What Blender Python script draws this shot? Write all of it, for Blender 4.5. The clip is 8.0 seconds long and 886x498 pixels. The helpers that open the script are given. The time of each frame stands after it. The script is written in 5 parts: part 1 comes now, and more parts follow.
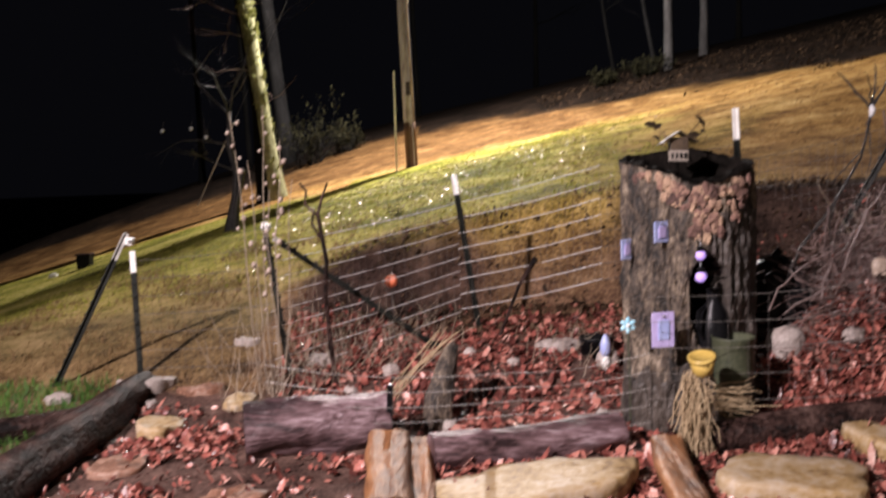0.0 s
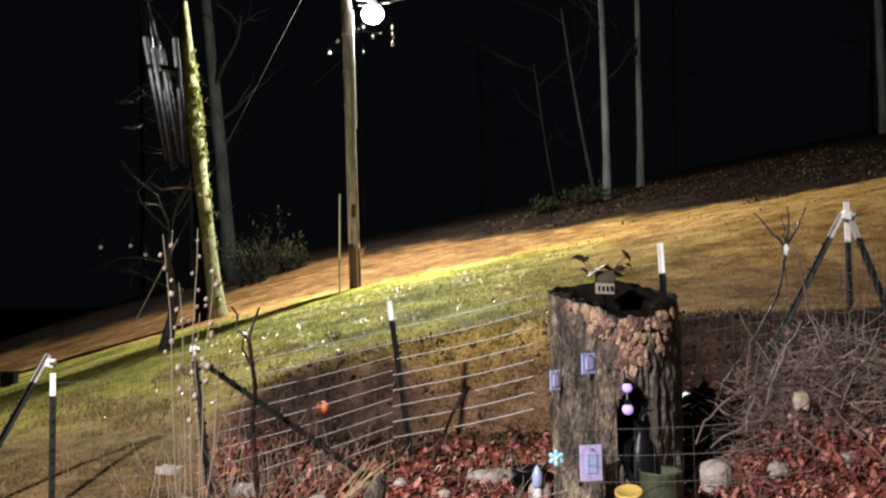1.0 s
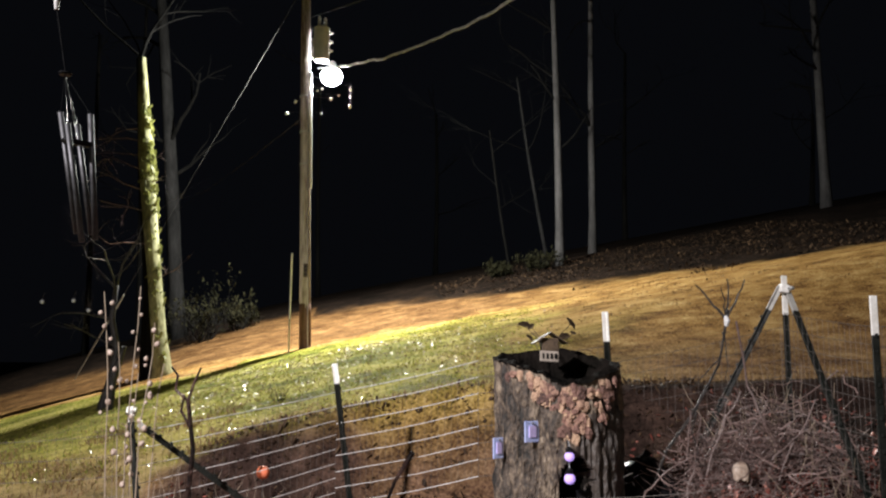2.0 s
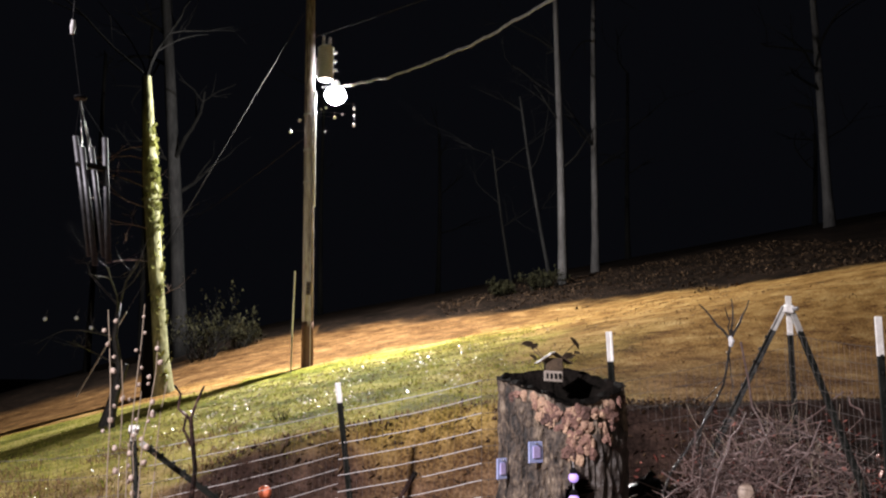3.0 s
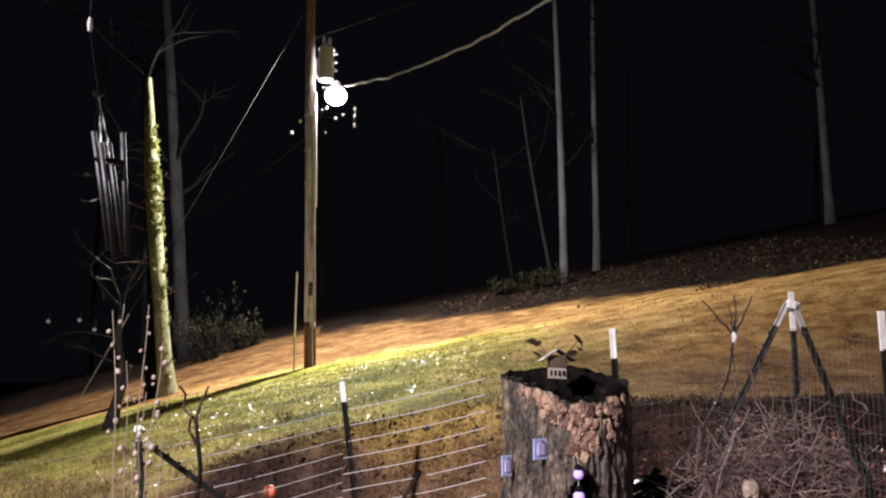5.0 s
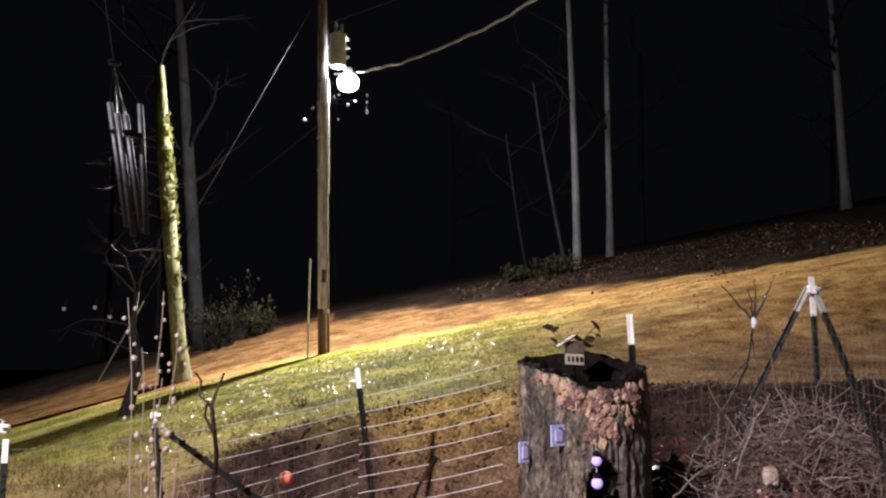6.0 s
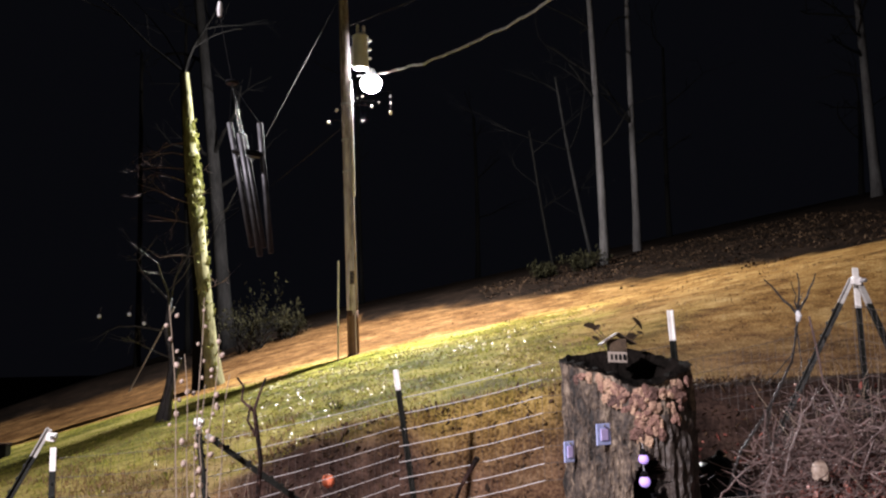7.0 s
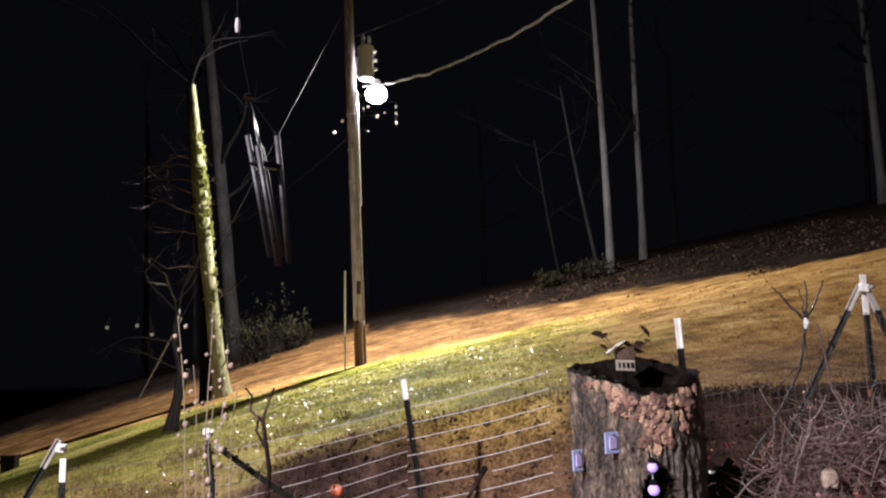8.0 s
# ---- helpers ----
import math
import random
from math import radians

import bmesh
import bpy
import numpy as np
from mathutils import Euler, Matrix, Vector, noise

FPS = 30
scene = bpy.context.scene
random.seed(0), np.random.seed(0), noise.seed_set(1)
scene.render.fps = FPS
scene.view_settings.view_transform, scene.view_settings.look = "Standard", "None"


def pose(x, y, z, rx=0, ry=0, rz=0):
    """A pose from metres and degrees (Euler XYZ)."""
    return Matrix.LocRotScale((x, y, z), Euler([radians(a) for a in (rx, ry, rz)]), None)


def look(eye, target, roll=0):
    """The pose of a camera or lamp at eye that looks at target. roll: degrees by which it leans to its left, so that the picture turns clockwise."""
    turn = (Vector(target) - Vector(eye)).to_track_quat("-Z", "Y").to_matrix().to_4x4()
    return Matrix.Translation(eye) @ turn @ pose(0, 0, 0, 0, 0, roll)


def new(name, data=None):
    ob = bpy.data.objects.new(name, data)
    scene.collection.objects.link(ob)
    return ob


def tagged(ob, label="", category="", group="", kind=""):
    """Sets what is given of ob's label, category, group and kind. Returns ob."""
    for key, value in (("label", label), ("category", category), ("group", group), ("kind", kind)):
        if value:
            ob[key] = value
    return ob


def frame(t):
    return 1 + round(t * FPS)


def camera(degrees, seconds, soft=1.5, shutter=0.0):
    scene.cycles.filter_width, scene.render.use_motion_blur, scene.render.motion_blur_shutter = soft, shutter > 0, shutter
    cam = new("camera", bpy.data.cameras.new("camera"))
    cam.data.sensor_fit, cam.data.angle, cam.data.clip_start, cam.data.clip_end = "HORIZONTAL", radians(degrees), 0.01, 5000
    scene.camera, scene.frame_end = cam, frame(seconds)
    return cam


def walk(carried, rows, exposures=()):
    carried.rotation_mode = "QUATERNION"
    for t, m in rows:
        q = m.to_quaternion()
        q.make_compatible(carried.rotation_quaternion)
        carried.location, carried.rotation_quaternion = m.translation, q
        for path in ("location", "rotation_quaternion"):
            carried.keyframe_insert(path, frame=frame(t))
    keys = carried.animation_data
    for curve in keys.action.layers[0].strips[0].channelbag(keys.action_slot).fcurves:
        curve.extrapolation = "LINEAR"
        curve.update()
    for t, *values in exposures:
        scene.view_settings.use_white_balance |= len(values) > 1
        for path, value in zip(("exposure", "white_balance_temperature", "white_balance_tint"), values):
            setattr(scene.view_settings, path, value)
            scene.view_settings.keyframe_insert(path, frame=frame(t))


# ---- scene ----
cam = camera(56.2, 8.0, 2.2, 0.4)
PATH = [
    (0, (0.13, 0.118, 1.472), (0.098, 2.111, 1.302), -2.1),
    (0.2, (0.149, 0.124, 1.479), (0.172, 2.123, 1.387), -1.45),
    (0.5, (0.183, 0.115, 1.493), (0.256, 2.114, 1.482), -1.0),
    (0.8, (0.201, 0.099, 1.507), (0.293, 2.096, 1.584), -0.7),
    (1, (0.217, 0.087, 1.515), (0.321, 2.081, 1.631), -0.9),
    (1.5, (0.254, 0.068, 1.538), (0.401, 2.052, 1.741), -0.9),
    (1.8, (0.257, 0.067, 1.534), (0.458, 2.043, 1.775), 0.0),
    (2, (0.26, 0.066, 1.531), (0.473, 2.038, 1.794), 0.2),
    (3.5, (0.248, 0.064, 1.538), (0.451, 2.029, 1.848), 0.5),
    (4, (0.25, 0.027, 1.537), (0.452, 1.992, 1.85), 0.2),
    (5.5, (0.233, 0.079, 1.523), (0.433, 2.047, 1.815), -0.1),
    (6, (0.222, 0.102, 1.523), (0.396, 2.075, 1.798), -0.1),
    (6.5, (0.159, 0.122, 1.534), (0.298, 2.098, 1.806), -0.6),
    (7, (0.132, 0.116, 1.539), (0.25, 2.094, 1.811), -1.3),
    (7.5, (0.127, 0.099, 1.543), (0.232, 2.076, 1.83), -1.6),
    (8, (0.124, 0.1, 1.536), (0.228, 2.075, 1.831), -1.6),
]
walk(cam, [(t, look(eye, target, roll)) for t, eye, target, roll in PATH],
     [(0, 0.05, 5950, 21), (0.3, 0.1, 5850, 11), (0.8, 0.14, 5750, 5), (1.8, 0.14, 5680, 7), (3.5, 0.18, 5680, 16), (8, 0.17, 5680, 18)])

# ---- light ----
world = bpy.data.worlds.new("night")
scene.world = world
world.use_nodes = True
world.node_tree.nodes["Background"].inputs[0].default_value = (0.42, 0.42, 0.5, 1)
world.node_tree.nodes["Background"].inputs[1].default_value = 0.005


def lamp(name, kind, at, power, colour, size, target=None):
    d = bpy.data.lights.new(name, kind)
    d.energy, d.color = power, colour
    ob = new(name, d)
    if kind == "AREA":
        d.size, d.spread = size, radians(100)
    else:
        d.shadow_soft_size = size
    ob.matrix_world = look(at, target) if target else Matrix.Translation(at)
    return ob


LAMP = Vector((-0.41, 21.2, 8.88))
FLOOD = Vector((-4.7, -1.2, 5.6))
lamp("street_lamp_light", "POINT", LAMP - Vector((0, 0, 0.3)), 9300, (1.0, 0.92, 0.75), 0.065)
lamp("house_flood_light", "AREA", FLOOD, 540, (1.0, 0.86, 0.77), 0.3, (0.4, 5.5, 0.3))


# ---- materials ----
def nodes_of(name, rough=0.7, metal=0.0, gloss=0.5):
    m = bpy.data.materials.new(name)
    m.use_nodes = True
    nt = m.node_tree
    p = nt.nodes["Principled BSDF"]
    p.inputs["Roughness"].default_value, p.inputs["Metallic"].default_value = rough, metal
    p.inputs["Specular IOR Level"].default_value = gloss
    return m, nt, p


def noise_of(nt, vector, scale, detail=8):
    n = nt.nodes.new("ShaderNodeTexNoise")
    n.inputs["Scale"].default_value, n.inputs["Detail"].default_value = scale, detail
    nt.links.new(vector, n.inputs["Vector"])
    return n.outputs["Fac"]


def sums(nt, a, ka, b, kb, c=0.0):
    """a * ka + b * kb + c"""
    m1 = nt.nodes.new("ShaderNodeMath")
    m1.operation = "MULTIPLY_ADD"
    m1.inputs[1].default_value, m1.inputs[2].default_value = kb, c
    nt.links.new(b, m1.inputs[0])
    m2 = nt.nodes.new("ShaderNodeMath")
    m2.operation = "MULTIPLY_ADD"
    m2.inputs[1].default_value = ka
    nt.links.new(a, m2.inputs[0])
    nt.links.new(m1.outputs[0], m2.inputs[2])
    return m2.outputs[0]


def ramp_of(nt, fac, stops):
    r = nt.nodes.new("ShaderNodeValToRGB")
    el = r.color_ramp.elements
    while len(el) < len(stops):
        el.new(0.5)
    for e, (at, c) in zip(el, stops):
        e.position, e.color = at, (*c, 1)
    nt.links.new(fac, r.inputs[0])
    return r.outputs[0]


def mat(name, base=(0.5, 0.5, 0.5), second=None, rough=0.7, metal=0.0, spread=0.3, scale=8.0, bump=0.3, emit=None, per="", stretch=(1, 1, 1), stops=None, gloss=0.5):
    """A surface whose colour runs between base and second at two scales, with a fine relief."""
    m, nt, p = nodes_of(name, rough, metal, gloss)
    if emit:
        p.inputs["Base Color"].default_value = (*base, 1)
        p.inputs["Emission Color"].default_value, p.inputs["Emission Strength"].default_value = (*emit[0], 1), emit[1]
        return m
    tc = nt.nodes.new("ShaderNodeTexCoord")
    mp = nt.nodes.new("ShaderNodeMapping")
    mp.inputs["Scale"].default_value = stretch
    nt.links.new(tc.outputs["Object"], mp.inputs["Vector"])
    v = mp.outputs[0]
    n1, n2 = noise_of(nt, v, scale), noise_of(nt, v, scale * 6.3, 5)
    fac = sums(nt, n1, 0.6, n2, 0.4)
    if per:
        r = nt.nodes.new("ShaderNodeNewGeometry").outputs["Random Per Island"] if per == "island" else nt.nodes.new("ShaderNodeObjectInfo").outputs["Random"]
        fac = sums(nt, r, 0.6, fac, 0.7, -0.15)
        stops = stops or [(0.1, base), (0.9, second or base)]
    stops = stops or [(0.5 - spread / 2, base), (0.5 + spread / 2, second or tuple(min(1, c * 1.6) for c in base))]
    nt.links.new(ramp_of(nt, fac, stops), p.inputs["Base Color"])
    if bump:
        b = nt.nodes.new("ShaderNodeBump")
        b.inputs["Strength"].default_value, b.inputs["Distance"].default_value = bump, 0.02
        nt.links.new(n2, b.inputs["Height"])
        nt.links.new(b.outputs[0], p.inputs["Normal"])
    return m


BARK = mat("stump_bark", rough=0.7, scale=9, bump=1.0, stretch=(1, 1, 0.5), stops=[(0.4, (0.012, 0.01, 0.008)), (0.5, (0.07, 0.052, 0.038)), (0.56, (0.15, 0.115, 0.08)), (0.66, (0.32, 0.26, 0.19))])
PLATE = mat("bark_plate", rough=0.7, scale=16, bump=1.0, per="object", stops=[(0.15, (0.05, 0.028, 0.024)), (0.5, (0.27, 0.15, 0.115)), (0.85, (0.54, 0.37, 0.24))])
# Dim and shaded bark are darker copies; poor light is put into their colour.
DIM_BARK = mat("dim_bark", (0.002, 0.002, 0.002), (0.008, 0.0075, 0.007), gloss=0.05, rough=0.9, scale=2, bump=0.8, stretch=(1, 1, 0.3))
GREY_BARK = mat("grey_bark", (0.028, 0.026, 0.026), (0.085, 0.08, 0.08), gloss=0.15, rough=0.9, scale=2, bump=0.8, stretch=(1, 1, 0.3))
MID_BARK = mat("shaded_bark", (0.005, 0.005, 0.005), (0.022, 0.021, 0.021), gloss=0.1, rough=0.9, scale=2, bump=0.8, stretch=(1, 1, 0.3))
MOSSY_BARK = mat("mossy_bark", (0.08, 0.08, 0.035), (0.38, 0.37, 0.21), gloss=0.15, rough=0.9, scale=2.5, bump=1.0, stretch=(1, 1, 0.4))
TWIG = mat("twig", (0.03, 0.02, 0.018), (0.25, 0.17, 0.15), rough=0.45, scale=9, bump=0.4, per="island")
STALK = mat("dry_stalk", (0.16, 0.12, 0.08), (0.42, 0.34, 0.25), rough=0.7, scale=9, bump=0.3, per="island")
STRAW = mat("straw", (0.26, 0.18, 0.1), (0.55, 0.43, 0.26), rough=0.7, scale=9, bump=0.2, per="island")
POD = mat("seed_pod", (0.26, 0.19, 0.15), (0.52, 0.42, 0.35), rough=0.6, scale=20, bump=0.4)
POLE_WOOD = mat("pole_wood", rough=0.85, scale=3.5, bump=0.8, stretch=(1.6, 1.6, 0.16), stops=[(0.38, (0.11, 0.08, 0.078)), (0.48, (0.32, 0.275, 0.27)), (0.58, (0.52, 0.475, 0.48)), (0.68, (0.66, 0.62, 0.63))])
BUTT_BROWN = mat("dark_brown_wood", (0.045, 0.022, 0.014), (0.17, 0.09, 0.055), rough=0.7, scale=4, bump=0.6, stretch=(1.4, 1.4, 0.2))
STEEL = mat("galvanised_steel", (0.4, 0.4, 0.41), (0.62, 0.62, 0.63), rough=0.38, metal=0.9, scale=20, bump=0.1)
CAN_PAINT = mat("transformer_paint", (0.5, 0.5, 0.51), (0.66, 0.66, 0.66), rough=0.5, scale=5, bump=0.1)
CERAMIC = mat("glazed_ceramic", (0.45, 0.45, 0.45), (0.7, 0.7, 0.7), rough=0.12, scale=9, bump=0)
THIN_LINE = mat("dark_steel_line", (0.025, 0.025, 0.026), (0.06, 0.06, 0.062), gloss=0.2, rough=0.6, scale=6, bump=0)
CABLE = mat("weathered_aluminium_cable", (0.3, 0.31, 0.34), (0.54, 0.55, 0.58), rough=0.5, scale=6, bump=0.2)
GUY_GUARD = mat("guard_plastic", (0.26, 0.25, 0.22), (0.42, 0.4, 0.36), rough=0.5, scale=5, bump=0.1)
POST_PAINT = mat("post_paint", (0.005, 0.006, 0.005), (0.018, 0.019, 0.016), gloss=0.2, rough=0.5, scale=12, bump=0.3)
# White paint greyed for the braces, whose tops stand in shade.
SHADED_WHITE = mat("shaded_white_paint", (0.22, 0.21, 0.19), (0.42, 0.41, 0.38), rough=0.6, scale=15, bump=0.2)
WHITE_PAINT = mat("white_paint", (0.62, 0.6, 0.55), (0.88, 0.87, 0.84), rough=0.45, scale=15, bump=0.15)
# Glinting and unlit copies of the fence wire; the glint is in the colour.
GLINT_WIRE = mat("glint_wire", (0.66, 0.65, 0.64), (0.94, 0.93, 0.92), rough=0.2, metal=0.3, scale=30, bump=0.1)
DARK_WIRE = mat("dark_wire", (0.05, 0.043, 0.038), (0.12, 0.105, 0.095), rough=0.6, metal=0.3, scale=30, bump=0)
# Near black, so recess shade is in the colour; also on a dark post.
DARK_WOOD = mat("shade_black_wood", (0.002, 0.002, 0.0015), (0.012, 0.0095, 0.008), gloss=0.05, rough=0.95, scale=6, bump=0.9)
WET_LOG = mat("wet_log", rough=0.46, gloss=0.35, scale=5, bump=0.7, stretch=(0.3, 1.6, 1.6), stops=[(0.38, (0.025, 0.014, 0.015)), (0.48, (0.1, 0.058, 0.06)), (0.57, (0.21, 0.14, 0.15)), (0.66, (0.42, 0.33, 0.35))])
DARK_LOG = mat("dark_log", rough=0.5, gloss=0.12, scale=6, bump=1.0, stops=[(0.4, (0.006, 0.004, 0.0035)), (0.5, (0.03, 0.016, 0.013)), (0.64, (0.09, 0.054, 0.044))])
BLACK_BARK = mat("wet_dark_bark", (0.006, 0.005, 0.0045), (0.04, 0.034, 0.031), gloss=0.35, rough=0.38, scale=9, bump=0.8)
ORANGE_WOOD = mat("split_cedar", (0.06, 0.022, 0.009), (0.34, 0.155, 0.06), rough=0.55, scale=6, bump=0.6, stretch=(1, 0.2, 1))
STONE = mat("flat_stone", rough=0.55, scale=4, bump=0.35, gloss=0.3, stops=[(0.36, (0.14, 0.08, 0.04)), (0.46, (0.34, 0.23, 0.1)), (0.55, (0.42, 0.32, 0.2)), (0.68, (0.5, 0.42, 0.33))])
WHITE_ROCK = mat("cream_rock", (0.2, 0.14, 0.1), (0.5, 0.41, 0.33), rough=0.5, scale=9, bump=0.3)
RUSTY_STONE = mat("rusty_stone", rough=0.55, scale=6, bump=0.4, gloss=0.3, stops=[(0.38, (0.08, 0.04, 0.025)), (0.5, (0.24, 0.12, 0.075)), (0.66, (0.38, 0.26, 0.2))])
PALE_STONE = mat("pale_stone", (0.2, 0.16, 0.14), (0.46, 0.4, 0.36), rough=0.55, scale=9, bump=0.4)
LEAF = mat("fallen_leaves", rough=0.24, scale=9, bump=0.3, per="island", stops=[(0.08, (0.02, 0.009, 0.008)), (0.3, (0.12, 0.038, 0.03)), (0.52, (0.3, 0.092, 0.07)), (0.74, (0.44, 0.185, 0.14)), (0.97, (0.66, 0.48, 0.41))])
WET_LEAF = mat("wet_lawn_leaves", rough=0.2, scale=3, bump=0, per="island", stops=[(0.1, (0.16, 0.12, 0.04)), (0.9, (0.5, 0.4, 0.2))])
DRY_LEAF = mat("field_leaves", rough=0.5, scale=3, bump=0.1, per="island", stops=[(0.1, (0.07, 0.04, 0.02)), (0.5, (0.2, 0.11, 0.05)), (0.9, (0.34, 0.21, 0.1))])
ROT_LEAF = mat("rotting_leaves", rough=0.7, gloss=0.2, scale=3, bump=0.1, per="island", stops=[(0.1, (0.012, 0.007, 0.004)), (0.5, (0.045, 0.026, 0.014)), (0.9, (0.12, 0.075, 0.042))])
GRASS = mat("lawn_grass", rough=0.7, gloss=0.12, scale=0.6, bump=0, per="island", stops=[(0.1, (0.09, 0.12, 0.014)), (0.5, (0.28, 0.29, 0.04)), (0.9, (0.6, 0.52, 0.13))])
GREEN_GRASS = mat("green_grass", rough=0.6, scale=2, bump=0, per="island", stops=[(0.1, (0.03, 0.09, 0.015)), (0.5, (0.08, 0.2, 0.03)), (0.9, (0.18, 0.34, 0.07))])
DEAD_GRASS = mat("dead_grass", rough=0.6, gloss=0.12, scale=0.6, bump=0, per="island", stops=[(0.1, (0.1, 0.06, 0.03)), (0.5, (0.24, 0.15, 0.07)), (0.9, (0.4, 0.28, 0.14))])
IVY = mat("ivy_leaves", rough=0.4, scale=3, bump=0.1, per="island", stops=[(0.1, (0.05, 0.06, 0.015)), (0.9, (0.3, 0.3, 0.09))])
BUSH_LEAF = mat("bush_leaves", gloss=0.05, rough=0.8, scale=3, bump=0.1, per="island", stops=[(0.1, (0.015, 0.015, 0.008)), (0.9, (0.06, 0.056, 0.03))])
BLUE_CARD = mat("pale_blue_plastic", (0.3, 0.36, 0.66), (0.48, 0.54, 0.82), rough=0.35, scale=9, bump=0.05)
LILAC = mat("lilac_plastic", (0.4, 0.34, 0.62), (0.58, 0.5, 0.8), rough=0.3, scale=9, bump=0.05)
PURPLE_GLOW = mat("lit_purple_bulb", (0.5, 0.35, 0.8), emit=((0.62, 0.4, 1.0), 0.5))
SKY_PETAL = mat("sky_blue_petal", (0.25, 0.55, 0.72), (0.5, 0.8, 0.9), rough=0.35, scale=9, bump=0.05)
YELLOW_POT = mat("yellow_plastic", (0.42, 0.28, 0.05), (0.68, 0.5, 0.14), rough=0.35, scale=8, bump=0.1)
ORANGE_BALL = mat("orange_plastic", (0.75, 0.16, 0.06), (0.9, 0.28, 0.14), rough=0.4, scale=12, bump=0.1)
BLACK = mat("black_plastic", (0.004, 0.004, 0.0045), (0.009, 0.009, 0.01), rough=0.3, gloss=0.12, scale=8, bump=0.1)
GREEN_POT = mat("dull_green_plastic", (0.03, 0.038, 0.02), (0.075, 0.082, 0.045), rough=0.6, scale=8, bump=0.2)
CHIME_METAL = mat("chime_aluminium", (0.04, 0.04, 0.043), (0.1, 0.1, 0.106), rough=0.55, metal=0.85, scale=30, bump=0.05)
RUST = mat("rusty_sheet_metal", (0.03, 0.02, 0.013), (0.13, 0.09, 0.055), rough=0.6, metal=0.4, scale=18, bump=0.3)
SIGN_PALE = mat("pale_board", (0.2, 0.17, 0.14), (0.36, 0.31, 0.26), rough=0.7, scale=18, bump=0.2)
SIDING = mat("house_siding", (0.4, 0.38, 0.34), (0.5, 0.48, 0.43), rough=0.6, scale=3, bump=0.1)
LUMBER = mat("porch_lumber", (0.2, 0.15, 0.1), (0.34, 0.26, 0.18), rough=0.7, scale=6, bump=0.3)


def ground_material():
    """Lawn, dead field grass, dark garden soil and forest floor, mixed by the zones of the ground."""
    m, nt, p = nodes_of("ground", 0.85, 0.0, 0.06)
    geo = nt.nodes.new("ShaderNodeTexCoord").outputs["Object"]
    big, mid, fine = noise_of(nt, geo, 0.8, 6), noise_of(nt, geo, 5, 8), noise_of(nt, geo, 38, 6)
    fac = sums(nt, big, 0.3, sums(nt, mid, 0.4, fine, 0.3), 1.0)
    lay = nt.nodes.new("ShaderNodeMapping")
    lay.inputs["Rotation"].default_value, lay.inputs["Scale"].default_value = (0, 0, radians(-22)), (0.75, 1.0, 1.0)
    nt.links.new(geo, lay.inputs["Vector"])
    streak = sums(nt, noise_of(nt, lay.outputs[0], 2.2, 10), 0.4, sums(nt, fac, 0.6, fine, 0.35, -0.175), 1.0)
    at = nt.nodes.new("ShaderNodeVertexColor")
    at.layer_name = "zones"
    sep = nt.nodes.new("ShaderNodeSeparateColor")
    nt.links.new(at.outputs[0], sep.inputs[0])
    field = ramp_of(nt, streak, [(0.38, (0.08, 0.034, 0.01)), (0.47, (0.29, 0.155, 0.044)), (0.55, (0.45, 0.27, 0.087)), (0.66, (0.66, 0.47, 0.2))])
    lawn = ramp_of(nt, sums(nt, big, 0.3, fac, 0.75), [(0.42, (0.07, 0.08, 0.014)), (0.49, (0.24, 0.25, 0.032)), (0.56, (0.48, 0.43, 0.085)), (0.66, (0.66, 0.56, 0.19))])
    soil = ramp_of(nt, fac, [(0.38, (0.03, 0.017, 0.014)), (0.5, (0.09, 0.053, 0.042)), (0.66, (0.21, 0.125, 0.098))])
    # Near-black forest floor, used as painted shade on the bank too.
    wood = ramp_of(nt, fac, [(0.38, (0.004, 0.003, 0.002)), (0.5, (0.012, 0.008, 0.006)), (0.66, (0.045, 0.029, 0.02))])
    out = field
    dirt = ramp_of(nt, streak, [(0.36, (0.035, 0.016, 0.006)), (0.47, (0.11, 0.055, 0.02)), (0.56, (0.2, 0.11, 0.042)), (0.68, (0.36, 0.22, 0.095))])
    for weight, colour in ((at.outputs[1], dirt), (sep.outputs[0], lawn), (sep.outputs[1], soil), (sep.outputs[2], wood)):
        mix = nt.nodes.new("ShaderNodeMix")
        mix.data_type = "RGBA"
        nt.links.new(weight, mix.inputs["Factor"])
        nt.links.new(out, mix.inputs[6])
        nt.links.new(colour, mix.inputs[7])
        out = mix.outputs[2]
    nt.links.new(out, p.inputs["Base Color"])
    b = nt.nodes.new("ShaderNodeBump")
    b.inputs["Strength"].default_value, b.inputs["Distance"].default_value = 0.7, 0.05
    nt.links.new(sums(nt, mid, 0.6, fine, 0.4), b.inputs["Height"])
    nt.links.new(b.outputs[0], p.inputs["Normal"])
    return m


GROUND = ground_material()


def let_light_through(m, share):
    """Thin leaves and blades pass part of the light on."""
    nt = m.node_tree
    p = nt.nodes["Principled BSDF"]
    t = nt.nodes.new("ShaderNodeBsdfTranslucent")
    nt.links.new(p.inputs["Base Color"].links[0].from_socket, t.inputs[0])
    mix = nt.nodes.new("ShaderNodeMixShader")
    mix.inputs[0].default_value = share
    nt.links.new(p.outputs[0], mix.inputs[1])
    nt.links.new(t.outputs[0], mix.inputs[2])
    nt.links.new(mix.outputs[0], nt.nodes["Material Output"].inputs[0])


for thin in (GRASS, GREEN_GRASS, DEAD_GRASS, IVY, BUSH_LEAF):
    let_light_through(thin, 0.5)


# ---- ground ----
def smooth(a, b, x):
    t = np.clip((np.asarray(x, float) - a) / (b - a), 0, 1)
    return t * t * (3 - 2 * t)


